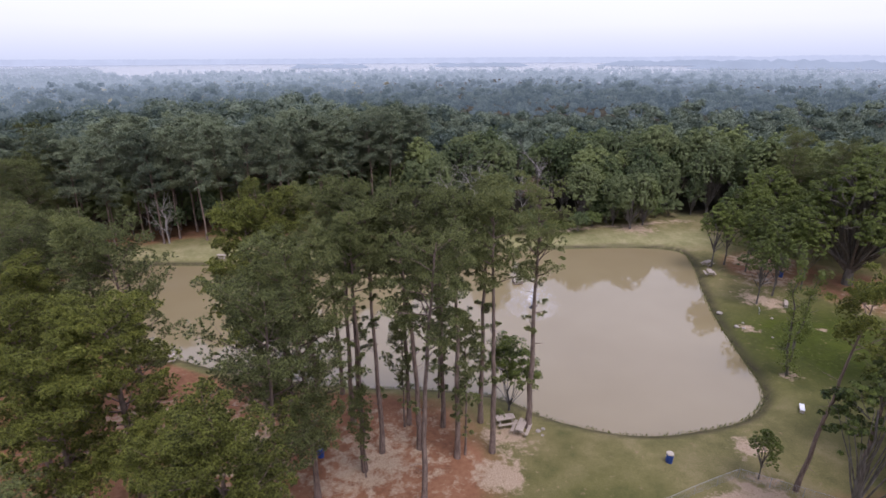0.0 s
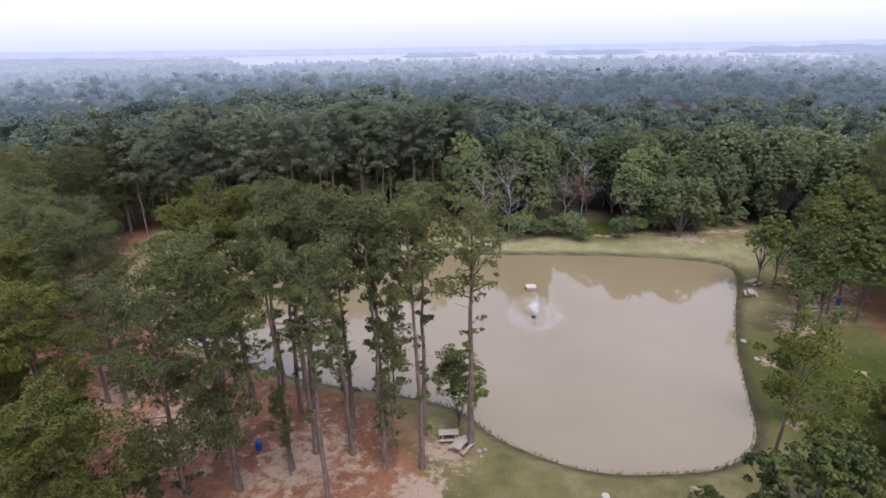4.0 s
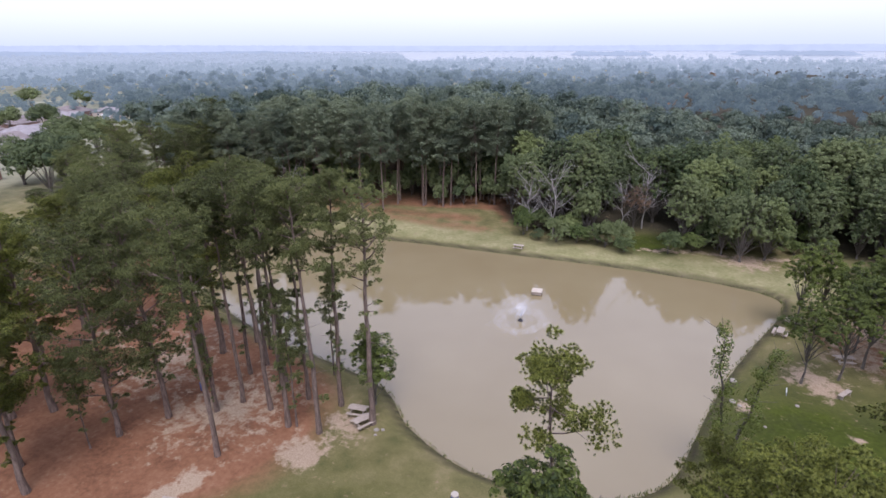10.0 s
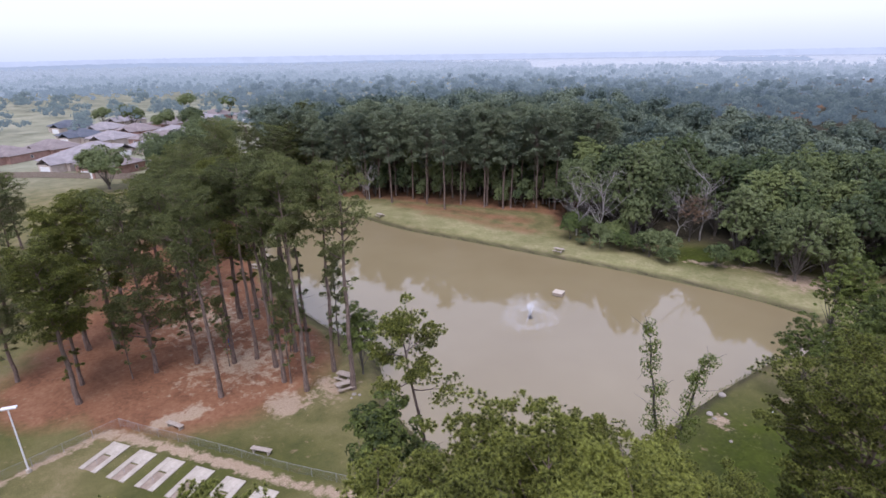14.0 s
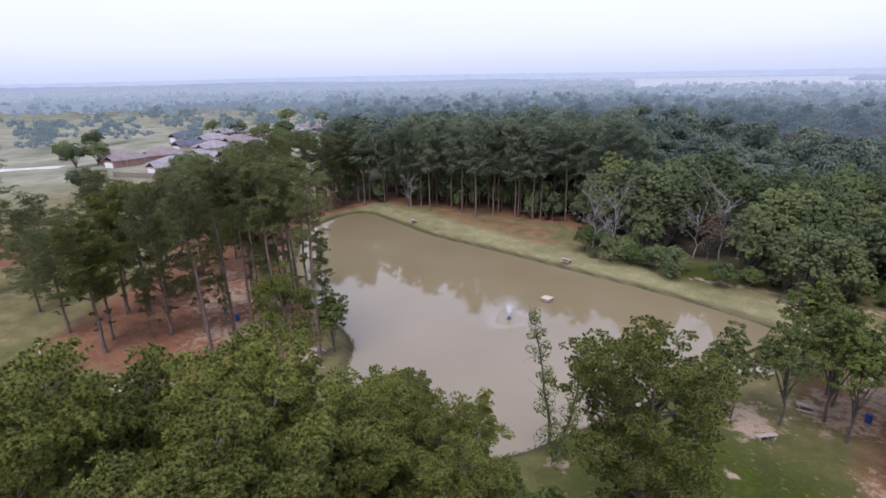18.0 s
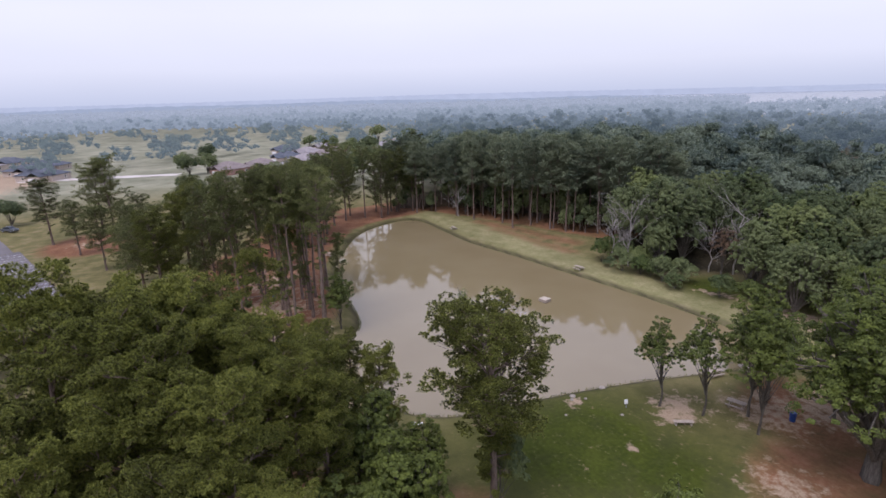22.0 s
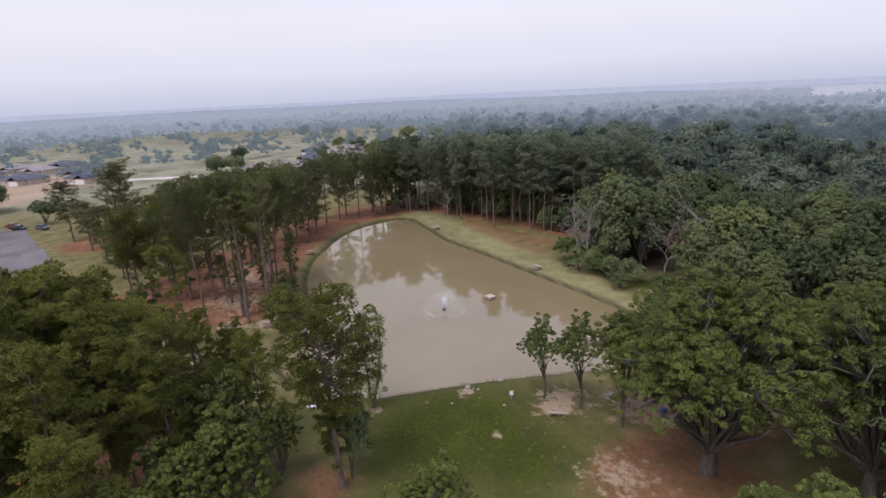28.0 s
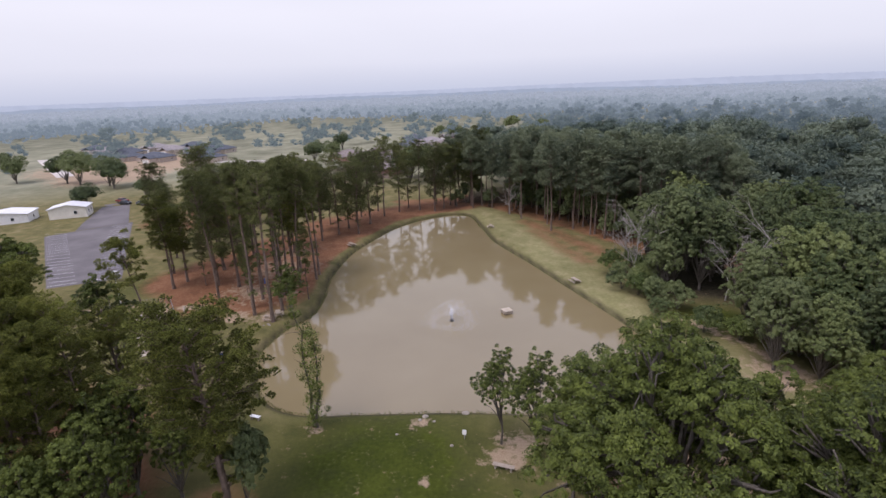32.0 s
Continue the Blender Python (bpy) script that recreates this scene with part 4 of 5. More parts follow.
# ---------------------------------------------------------------- far woodland, one stuff object per belt
def woodland(name, spots, lobes, quads, leaf, mat, label, seed, wide=0.31, fine=True):
    """Many crowns in one mesh: each has lumpy rounded boughs with leaf sprays standing out of them."""
    rg = np.random.default_rng(seed)
    sp = np.array(spots)
    sp[:, 2] *= rg.uniform(0.75, 1.18, len(sp))
    n = len(sp)
    d = unit(rg, n * lobes)
    d[:, 2] = np.abs(d[:, 2])
    c = np.repeat(sp, lobes, axis=0)
    lobe = np.stack([c[:, 0] + d[:, 0] * c[:, 2] * wide * 0.74, c[:, 1] + d[:, 1] * c[:, 2] * wide * 0.74, c[:, 2] * (0.48 + 0.38 * d[:, 2])], 1)
    lr = c[:, 2] * wide * 0.46 * rg.uniform(0.55, 1.15, n * lobes)
    o = unit(rg, n * lobes * quads)
    o[:, 2] = np.where(o[:, 2] < -0.2, -o[:, 2], o[:, 2])
    ctr = np.repeat(lobe, quads, axis=0) + o * (np.repeat(lr, quads) * rg.uniform(0.88, 1.1, n * lobes * quads))[:, None] * np.array([1, 1, 0.85])
    v, f = leaf_quads(rg, ctr, o * 1.6, leaf, 0.6)
    rows, segs = (4, 7) if fine else (3, 6)
    th, ph = np.meshgrid(np.linspace(0.02, 2.3, rows), np.arange(segs) * 2 * math.pi / segs, indexing="ij")
    dome = np.stack([np.sin(th) * np.cos(ph), np.sin(th) * np.sin(ph), np.cos(th) * 0.85], -1).reshape(-1, 3)
    k = rows * segs
    body = (lobe[:, None] + dome * lr[:, None, None] * np.where(th.ravel() < 0.1, 0.55, rg.uniform(0.35, 0.68, (len(lobe), k)))[:, :, None]).reshape(-1, 3)
    q = [(i * segs + j, (i + 1) * segs + j, (i + 1) * segs + (j + 1) % segs, i * segs + (j + 1) % segs) for i in range(rows - 1) for j in range(segs)]
    bf = ((np.arange(len(lobe)) * k)[:, None, None] + np.array(q) + len(v)).reshape(-1, 4)
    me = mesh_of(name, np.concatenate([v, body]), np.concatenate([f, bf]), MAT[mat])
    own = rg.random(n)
    # Inner shade painted in: the domes inside each crown get a darker tone.
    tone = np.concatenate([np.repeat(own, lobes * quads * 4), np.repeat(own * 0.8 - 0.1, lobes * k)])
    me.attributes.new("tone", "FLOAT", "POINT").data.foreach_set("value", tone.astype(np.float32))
    return tagged(new(name, me), label, "woodland", kind="stuff")


def scatter(r0, r1, step, seed, hmin, hmax, cover=1.0):
    rg = np.random.default_rng(seed)
    out = []
    xs = np.arange(-r1, r1, step)
    X, Y = np.meshgrid(xs, np.arange(-r1 * 0.75, r1, step))
    X, Y = X.ravel() + rg.uniform(-0.45, 0.45, X.size) * step, Y.ravel() + rg.uniform(-0.45, 0.45, Y.size) * step
    r, az = np.hypot(X - 40, Y - 20), np.degrees(np.arctan2(-(X - 40), Y - 20))
    keep = (r > r0) & (r < r1) & (az > -52) & (az < 134) & ~open_land(X, Y)
    keep &= (Y > forest_edge(np.clip(X, -110, 120)) + 30) | (X < -110) | (r > 260)
    if cover < 1:
        keep &= rg.random(X.size) < cover
    h = rg.uniform(hmin, hmax, X.size) * (1 + 0.12 * np.sin(X * 0.02) * np.cos(Y * 0.017))
    return np.stack([X, Y, h], 1)[keep].tolist()


# Haze is put into these leaves as emission, stronger with each farther belt.
MAT["field_leaf"] = foliage("field_leaves_haze_glow", (0.050, 0.075, 0.055), (0.110, 0.140, 0.100), 0.09, own=0.2, big=0.25, tree=0, tone=0.55, grain=0.35, haze_emit=(0.082, 0.108, 0.126))
MAT["belt_hazy"] = foliage("edge_leaves_haze_glow", (0.034, 0.050, 0.042), (0.125, 0.150, 0.112), 0.09, own=0.2, big=0.25, tree=0, tone=0.55, grain=0.35, haze_emit=(0.050, 0.072, 0.088))
MAT["belt_a"] = foliage("near_belt_haze_glow", (0.034, 0.050, 0.044), (0.110, 0.135, 0.106), 0.09, own=0.2, big=0.25, tree=0, tone=0.55, grain=0.35, haze_emit=(0.090, 0.122, 0.150))
MAT["belt_b"] = foliage("middle_belt_haze_glow", (0.036, 0.050, 0.048), (0.080, 0.098, 0.085), 0.08, own=0.2, big=0.25, tree=0, tone=0.55, grain=0.35, haze_emit=(0.150, 0.196, 0.235))
MAT["belt_c"] = foliage("far_belt_haze_glow", (0.040, 0.052, 0.052), (0.075, 0.090, 0.085), 0.06, own=0.2, big=0.25, tree=0, tone=0.55, grain=0.35, haze_emit=(0.230, 0.285, 0.335))
MAT["distant_leaf"] = foliage("horizon_belt_haze_glow", (0.040, 0.048, 0.050), (0.060, 0.070, 0.070), 0.05, own=0.2, big=0.25, tree=0, tone=0.55, grain=0.35, haze_emit=(0.29, 0.345, 0.405))
# This canopy's leaf colour is paled and blued to stand for haze.
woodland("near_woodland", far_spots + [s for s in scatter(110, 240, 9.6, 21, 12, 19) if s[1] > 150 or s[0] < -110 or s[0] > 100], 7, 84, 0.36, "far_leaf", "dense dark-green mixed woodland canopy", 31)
# From here outwards the leaf materials glow in a haze colour.
woodland("backdrop_woodland_edge", scatter(240, 340, 9, 26, 12, 19.5), 6, 36, 0.55, "belt_hazy", "dense woodland canopy with a thin haze glow in its leaves", 36)
woodland("backdrop_woodland_near", scatter(340, 450, 10.5, 22, 11, 19), 5, 20, 0.8, "belt_a", "rolling woodland canopy with haze glow in its leaves", 32)
woodland("backdrop_woodland_middle", scatter(450, 590, 11, 24, 11, 19), 4, 10, 1.0, "belt_b", "woodland canopy paled by haze glow in its leaves", 34)
woodland("backdrop_woodland_far", scatter(590, 780, 13, 25, 13, 20), 3, 5, 1.3, "belt_c", "woodland canopy with blue haze glow in its leaves", 35, 0.5, False)
woodland("backdrop_woodland_horizon", scatter(780, 1000, 14, 23, 13, 18), 2, 3, 1.4, "distant_leaf", "woodland by the lake with pale blue haze glow", 33, 0.75, False)

# ---------------------------------------------------------------- single trees in the park and the fields
plant(full_kinds, [(-79.9, -3.2, 17), (-63.8, 4.4, 13), (-85.3, 7.2, 20), (-82.1, 10.0, 21), (-46.9, 11.0, 14), (-52.0, 16.0, 13), (-60.0, 18.0, 14), (-44.0, 22.0, 14), (-66.0, 27.0, 14),
                   (-38.0, 28.0, 12), (-47.0, 36.0, 13), (-34.0, 16.0, 12), (-22.4, 19.0, 15), (-76.0, 30.0, 15)], 21, 1.35)
field_trees = [tree_thing("field_oak", broad_meshes(151 + k, 11.0, 6.2, 0.05, 420, 26, 0.17, 0.3, "leaf_dark", lobe_n=10, core=0.5), "round shade tree standing alone in the grass", "oak tree", "trees in the fields") for k in range(3)]
rng = np.random.default_rng(77)
spots = [(-100.4, -32.1, 9), (-153.2, -47.9, 13), (-145.5, -43.0, 12), (-169.8, -72.3, 14), (-163.0, -63.9, 15), (-179.6, -98.4, 14), (-112.0, -18.0, 8), (-130.0, 30.0, 9), (-118.0, 58.0, 12), (-112.0, 74.0, 14),
         (-126.0, 84.0, 13), (-140.0, 92.0, 12), (-155.0, 110.0, 13), (-205.0, 40.0, 10), (-200.0, 32.0, 10), (-235.0, 120.0, 11), (-225.0, 128.0, 12), (-129.0, 76.0, 13), (-121.0, 82.0, 12), (-158.0, 103.0, 14), (-274.0, 118.0, 12), (-295.0, 110.0, 10), (-325.0, 170.0, 13), (-303.0, 187.0, 11), (-232.0, 30.0, 9), (-256.0, 44.0, 11)]
plant(field_trees, spots, 11)
hedge = []
for k in range(120):
    a, r = rng.uniform(30, 128), rng.uniform(250, 620)
    x, y = 40 - math.sin(radians(a)) * r, 20 + math.cos(radians(a)) * r
    if open_land(np.array(x), np.array(y)):
        for j in range(rng.integers(1, 9)):
            hedge.append((x + rng.normal() * 12, y + rng.normal() * 5, rng.uniform(9, 15)))
# The field trees' leaves glow in a haze colour too.
woodland("backdrop_field_trees", hedge, 6, 12, 0.6, "field_leaf", "scattered trees and hedges in the open fields, with haze glow", 41, 0.44)
belts = {"belt_b": [], "belt_c": [], "distant_leaf": []}
for k in range(8500):
    a, r = rng.uniform(34, 132), rng.uniform(480, 2000)
    x, y = 40 - math.sin(radians(a)) * r, 20 + math.cos(radians(a)) * r
    if open_land(np.array(x), np.array(y)) or x < -500:
        if math.sin(x * 0.006 + 1) * math.cos(y * 0.008) + 0.3 * math.sin(x * 0.02 + y * 0.015) > 0.15 - (r - 470) / 520:
            belts["belt_b" if r < 640 else "belt_c" if r < 950 else "distant_leaf"].append((x, y, rng.uniform(9, 15)))
for nm, key, lab in (("backdrop_field_wood_near", "belt_b", "woodland strips paled by haze glow in their leaves"), ("backdrop_field_wood_far", "belt_c", "woodland strips beyond the fields with blue haze glow"), ("backdrop_field_wood_horizon", "distant_leaf", "woodland at the edge of the fields with pale haze glow")):
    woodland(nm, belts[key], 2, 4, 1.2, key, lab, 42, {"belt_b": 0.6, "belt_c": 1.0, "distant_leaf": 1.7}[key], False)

# ---------------------------------------------------------------- park furniture
M_PLANK = grained("weathered_planks", (0.25, 0.205, 0.16), (0.45, 0.385, 0.31), 3.0, 0.85, 0.2, 0.3, (1, 8, 8))
M_BOLT = grained("galvanised_steel", (0.20, 0.205, 0.21), (0.36, 0.365, 0.37), 6.0, 0.45, 0.5, 0.1)
M_CONC = grained("old_concrete", (0.32, 0.28, 0.22), (0.52, 0.46, 0.37), 0.8, 0.9, 0.2, 0.3)
M_WHITE = grained("white_paint", (0.62, 0.62, 0.60), (0.82, 0.82, 0.80), 2.0, 0.6, 0.3, 0.1)
M_BLUE = grained("blue_plastic", (0.010, 0.032, 0.14), (0.022, 0.07, 0.26), 3.0, 0.45, 0.5, 0.05)
M_DARK = grained("dark_rubber", (0.015, 0.015, 0.016), (0.05, 0.05, 0.05), 4.0, 0.8, 0.3, 0.2)
M_ROAD = grained("worn_asphalt", (0.11, 0.10, 0.10), (0.19, 0.175, 0.17), 0.15, 0.95, 0.2, 0.3, None, 30.0)
M_PATH = grained("pale_gravel_road", (0.42, 0.38, 0.33), (0.62, 0.57, 0.51), 0.2, 0.95, 0.1, 0.2, None, 20.0)
M_CLAY = grained("packed_clay", (0.20, 0.15, 0.11), (0.36, 0.29, 0.22), 1.2, 0.95, 0.1, 0.3)
M_DECK = grained("sun_bleached_boards", (0.38, 0.32, 0.24), (0.54, 0.47, 0.37), 3.0, 0.85, 0.2, 0.3, (1, 8, 8))
M_ROCK = grained("pale_rock", (0.20, 0.175, 0.14), (0.36, 0.32, 0.26), 2.0, 0.9, 0.2, 0.5)


def picnic_table():
    """A wooden picnic table with fixed benches on two A-frames."""
    ob = new("picnic_table")
    for k in range(5):
        part("tabletop_board", box(1.83, 0.14, 0.045, 0.008, (0, -0.30 + 0.15 * k, 0.74)), M_PLANK, ob)
    for s in (-1, 1):
        for j in (0, 1):
            part("bench_board", box(1.83, 0.13, 0.045, 0.008, (0, s * (0.62 + 0.145 * j), 0.44)), M_PLANK, ob)
    for sx in (-0.62, 0.62):
        part("crossbeam", box(0.05, 1.55, 0.09, 0.006, (sx, 0, 0.37)), M_PLANK, ob)
        part("top_batten", box(0.05, 0.70, 0.09, 0.006, (sx, 0, 0.67)), M_PLANK, ob)
        for s in (-1, 1):
            part("leg", box(0.05, 0.10, 0.86, 0.006, (sx + 0.05, s * 0.36, 0.38), turn=Matrix.Rotation(radians(s * 26), 4, "X")), M_PLANK, ob)
    return tagged(ob, "weathered grey wooden picnic table with two benches", "picnic table", "picnic tables by the pond")


tbl = picnic_table()
TABLES = [(4.6, 43.3, 15), (6.0, 42.2, 68), (1.2, 93.6, 8), (-40.5, 88.0, -10), (-33.2, 54.0, 30), (42.2, 84.8, 40), (40.8, 80.8, 80), (46.8, 76.5, 20)]
for k, (x, y, a) in enumerate(TABLES):
    m = pose(x, y, ground_height(x, y) + 0.02, 0, 0, a)
    if k:
        copy_thing(tbl, m)
    else:
        tbl.matrix_basis = m


def park_bench(label, mat):
    ob = new("bench")
    for k in range(3):
        part("seat_board", box(2.0, 0.15, 0.05, 0.008, (0, -0.16 + 0.16 * k, 0.45)), mat, ob)
    for sx in (-0.75, 0.75):
        part("leg", box(0.12, 0.42, 0.42, 0.01, (sx, 0, 0.215)), M_CONC, ob)
    return tagged(ob, label, "bench", "benches in the park")


bench = park_bench("grey plank bench without a back beside the fence", M_PLANK)
bench.matrix_basis = pose(-1.2, 27.4, ground_height(-1.2, 27.4), 0, 0, 18)
copy_thing(bench, pose(8.3, 31.1, ground_height(8.3, 31.1), 0, 0, 27))
# This copy stands in for a dark log-like thing on the ground.
copy_thing(bench, pose(46.2, 69.3, ground_height(46.2, 69.3), 0, 0, 60))
wbench = park_bench("white-topped bench on the lawn by the shore", M_WHITE)
wbench.matrix_basis = pose(33.7, 45.2, ground_height(33.7, 45.2), 0, 0, 62) @ Matrix.Diagonal((0.6, 0.9, 0.9, 1))


def trash_can(label, mat_lid):
    ob = new("trash_barrel")
    bm = tube(0.28, 0.30, 0.85, 20)
    for z in (0.28, 0.56):
        tube(0.31, 0.31, 0.03, 20, (0, 0, z), bm)
    part("barrel", bm, M_BLUE, ob)
    part("lid", tube(0.32, 0.27, 0.09, 20, (0, 0, 0.85)), mat_lid, ob, "domed lid")
    for k in range(2):
        part("handle", box(0.06, 0.14, 0.03, 0.005, (0.31 if k else -0.31, 0, 0.62)), mat_lid, ob)
    return tagged(ob, label, "trash can", "trash barrels in the park")


can = trash_can("blue plastic trash barrel with lid under the pines", M_BLUE)
can.matrix_basis = pose(-11.9, 38.6, ground_height(-11.9, 38.6))
copy_thing(can, pose(51.1, 79.2, ground_height(51.1, 79.2), 0, 0, 40))
can_w = trash_can("blue trash barrel with a pale grey lid on the grass", M_CONC)
can_w.matrix_basis = pose(18.1, 38.0, ground_height(18.1, 38.0))


def sign_post(x, y, turn):
    ob = new("sign")
    part("post", box(0.08, 0.08, 1.0, 0.006, (0, 0, 0.5)), M_BOLT, ob)
    part("panel", box(0.55, 0.03, 0.65, 0.006, (0, -0.06, 0.9)), M_WHITE, ob, "white panel")
    ob.matrix_basis = pose(x, y, ground_height(x, y), -12, 0, turn) @ Matrix.Diagonal((0.75, 0.75, 0.75, 1))
    return tagged(ob, "small white sign on a short post on the lawn", "sign", "signs on the shore")


sign_post(41.1, 66.6, 75)


def boulder(seed, r):
    rg = np.random.default_rng(seed)
    bm = bmesh.new()
    bmesh.ops.create_icosphere(bm, subdivisions=2, radius=r)
    off = rg.normal(size=3)
    for v in bm.verts:
        v.co *= 1 + 0.25 * noise.noise(v.co * (1.3 / r) + Vector(off))
        v.co.z *= 0.55
    me = bpy.data.meshes.new("rock")
    bm.to_mesh(me)
    bm.free()
    me.materials.append(M_ROCK)
    return new("rock", me)


for k, (x, y, r) in enumerate([(36.4, 63.2, 0.35), (37.0, 62.6, 0.22), (36.3, 67.6, 0.4), (37.6, 64.0, 0.18), (7.6, 42.2, 0.25), (8.1, 42.5, 0.2), (7.9, 41.6, 0.15), (42.0, 65.2, 0.2), (39.2, 60.0, 0.16)]):
    d = boulder(200 + k, r)
    d.matrix_basis = pose(x, y, ground_height(x, y) + r * 0.12, 0, 0, 50 * k)
    tagged(d, "pale weathered rock lying in the grass", "rock", "rocks on the lawn")

ring = new("fire_ring")
bm = bmesh.new()
for k in range(14):
    a = 2 * math.pi * k / 14
    box(0.22, 0.14, 0.2, 0.03, (0.5 * math.cos(a), 0.5 * math.sin(a), 0.1), bm, Matrix.Rotation(a + math.pi / 2, 4, "Z"))
part("stone_ring", bm, M_CONC, ring)
part("ash_bed", tube(0.42, 0.40, 0.05, 18), M_DARK, ring, "grey ash")
ring.matrix_basis = pose(60.3, 64.8, ground_height(60.3, 64.8))
tagged(ring, "round concrete fire ring on bare sandy ground", "fire ring")

# ---------------------------------------------------------------- fountain and float in the pond
def spray_material():
    m, t, b = node_material("falling_spray", 0.3, 0.5)
    b.inputs["Base Color"].default_value = (0.9, 0.92, 0.94, 1)
    b.inputs["Alpha"].default_value = 0.22
    return m


M_SPRAY = spray_material()
mf, t, b = node_material("foam", 0.5, 0.4)
fo = noise_of(t, position_of(t), 1.6, 5, 0.7)
t.links.new(ramp_of(t, fo, [(0.4, (0.52, 0.46, 0.36)), (0.6, (0.66, 0.62, 0.54))]), b.inputs["Base Color"])
t.links.new(ramp_of(t, fo, [(0.34, (0.06, 0.06, 0.06)), (0.7, (0.30, 0.30, 0.30))]), b.inputs["Alpha"])
fountain = new("fountain")
bm = tube(0.36, 0.32, 0.12, 20)
tube(0.14, 0.08, 0.28, 14, (0, 0, 0.12), bm)
part("float_base", bm, M_DARK, fountain, "dark floating base")
rng = np.random.default_rng(9)
sv, sf = [], []
for k in range(700):
    az, up = rng.uniform(0, 6.283), rng.uniform(0.95, 1.3)
    sp = rng.uniform(6.4, 7.6)
    vx, vz = sp * math.cos(up), sp * math.sin(up)
    t0 = rng.uniform(0.0, 1.0) ** 1.2 * (2 * vz / 9.81)
    for j in range(2):
        t1 = t0 + 0.05 + 0.05 * rng.random()
        pts = []
        for tt in (t0, t1):
            pts.append(np.array([math.cos(az) * vx * tt, math.sin(az) * vx * tt, max(0.02, 0.45 + vz * tt - 4.905 * tt * tt)]))
        w = np.array([-math.sin(az), math.cos(az), 0]) * rng.uniform(0.008, 0.03)
        n0 = len(sv)
        sv += [pts[0] - w, pts[0] + w, pts[1] + w, pts[1] - w]
        sf.append((n0, n0 + 1, n0 + 2, n0 + 3))
        t0 = t1 + 0.1
for k in range(60):
    az, tilt = rng.uniform(0, 6.283), rng.uniform(0.1, 0.42)
    n0 = len(sv)
    dr = np.array([math.cos(az) * tilt, math.sin(az) * tilt, 1])
    w = np.array([-math.sin(az), math.cos(az), 0]) * 0.05
    a0, a1 = dr * 0.4, dr * rng.uniform(1.2, 2.4)
    sv += [a0 - w * 0.5, a0 + w * 0.5, a1 + w, a1 - w]
    sf.append((n0, n0 + 1, n0 + 2, n0 + 3))
part("spray", mesh_of("spray", sv, sf, M_SPRAY), None, fountain, "white fan of falling water drops")
fv, ff = [], []
for k in range(64):
    a = 2 * math.pi * k / 64
    wob = 0.25 * math.sin(3 * a) + 0.12 * math.sin(7 * a)
    for r in (2.1 + wob, 3.0 + wob, 3.7 + wob):
        fv.append((r * math.cos(a), r * math.sin(a), 0.012 if r < 2.6 or r > 3.3 else 0.025))
    q, p = 3 * k, 3 * ((k + 1) % 64)
    ff += [(q, q + 1, p + 1, p), (q + 1, q + 2, p + 2, p + 1)]
part("foam_ring", mesh_of("foam_ring", fv, ff, mf, True), None, fountain, "ring of foam where the drops fall")
fountain.matrix_basis = pose(10.95, 70.05, 0.0)
tagged(fountain, "floating pond fountain throwing a white fan of spray", "fountain")

raft = new("floating_platform")
for k in range(6):
    part("deck_board", box(1.5, 0.23, 0.05, 0.008, (0, -0.61 + 0.245 * k, 0.55)), M_DECK, raft)
for s in (-1, 1):
    part("side_panel", box(1.46, 0.05, 0.42, 0.008, (0, 0.66 * s, 0.30)), M_PLANK, raft)
    part("end_panel", box(0.05, 1.24, 0.42, 0.008, (0.70 * s, 0, 0.30)), M_PLANK, raft)
part("pontoon", box(1.34, 1.2, 0.22, 0.05, (0, 0, 0.06)), M_DARK, raft, "dark pontoon")
raft.matrix_basis = pose(10.0, 79.0, 0.0, 0, 0, 12)
tagged(raft, "square wooden platform floating on the pond", "float")

# ---------------------------------------------------------------- horseshoe courts, fence and lamp
AB = math.degrees(math.atan2(12.2, 28.2))


def horseshoe_court():
    ob = new("horseshoe_court")
    part("near_slab", box(0.55, 3.6, 0.08, 0.01, (-0.72, -1.8, 0.02)), M_CONC, ob)
    part("far_slab", box(0.55, 3.6, 0.08, 0.01, (0.72, -1.8, 0.02)), M_CONC, ob)
    part("end_slab", box(0.86, 1.5, 0.08, 0.01, (0, -0.75, 0.018)), M_CONC, ob)
    part("pit", box(0.86, 1.9, 0.05, 0.01, (0, -2.6, 0.0)), M_CLAY, ob, "bare clay pit")
    part("stake", tube(0.02, 0.02, 0.4, 8, (0, -2.6, 0.0)), M_BOLT, ob, "steel stake")
    return tagged(ob, "concrete horseshoe court with a clay pit", "horseshoe court", "horseshoe courts")


court = horseshoe_court()
for k in range(6):
    x, y = -2.5 + 3.05 * k, 23.1 + 1.22 * k
    m = pose(x, y, ground_height(x, y) + 0.05, 0, 0, AB)
    if k:
        copy_thing(court, m)
    else:
        court.matrix_basis = m

M_MESH, t, b = node_material("chain_link", 0.5, 0.5)
b.inputs["Base Color"].default_value = (0.32, 0.33, 0.34, 1)
b.inputs["Metallic"].default_value = 0.6


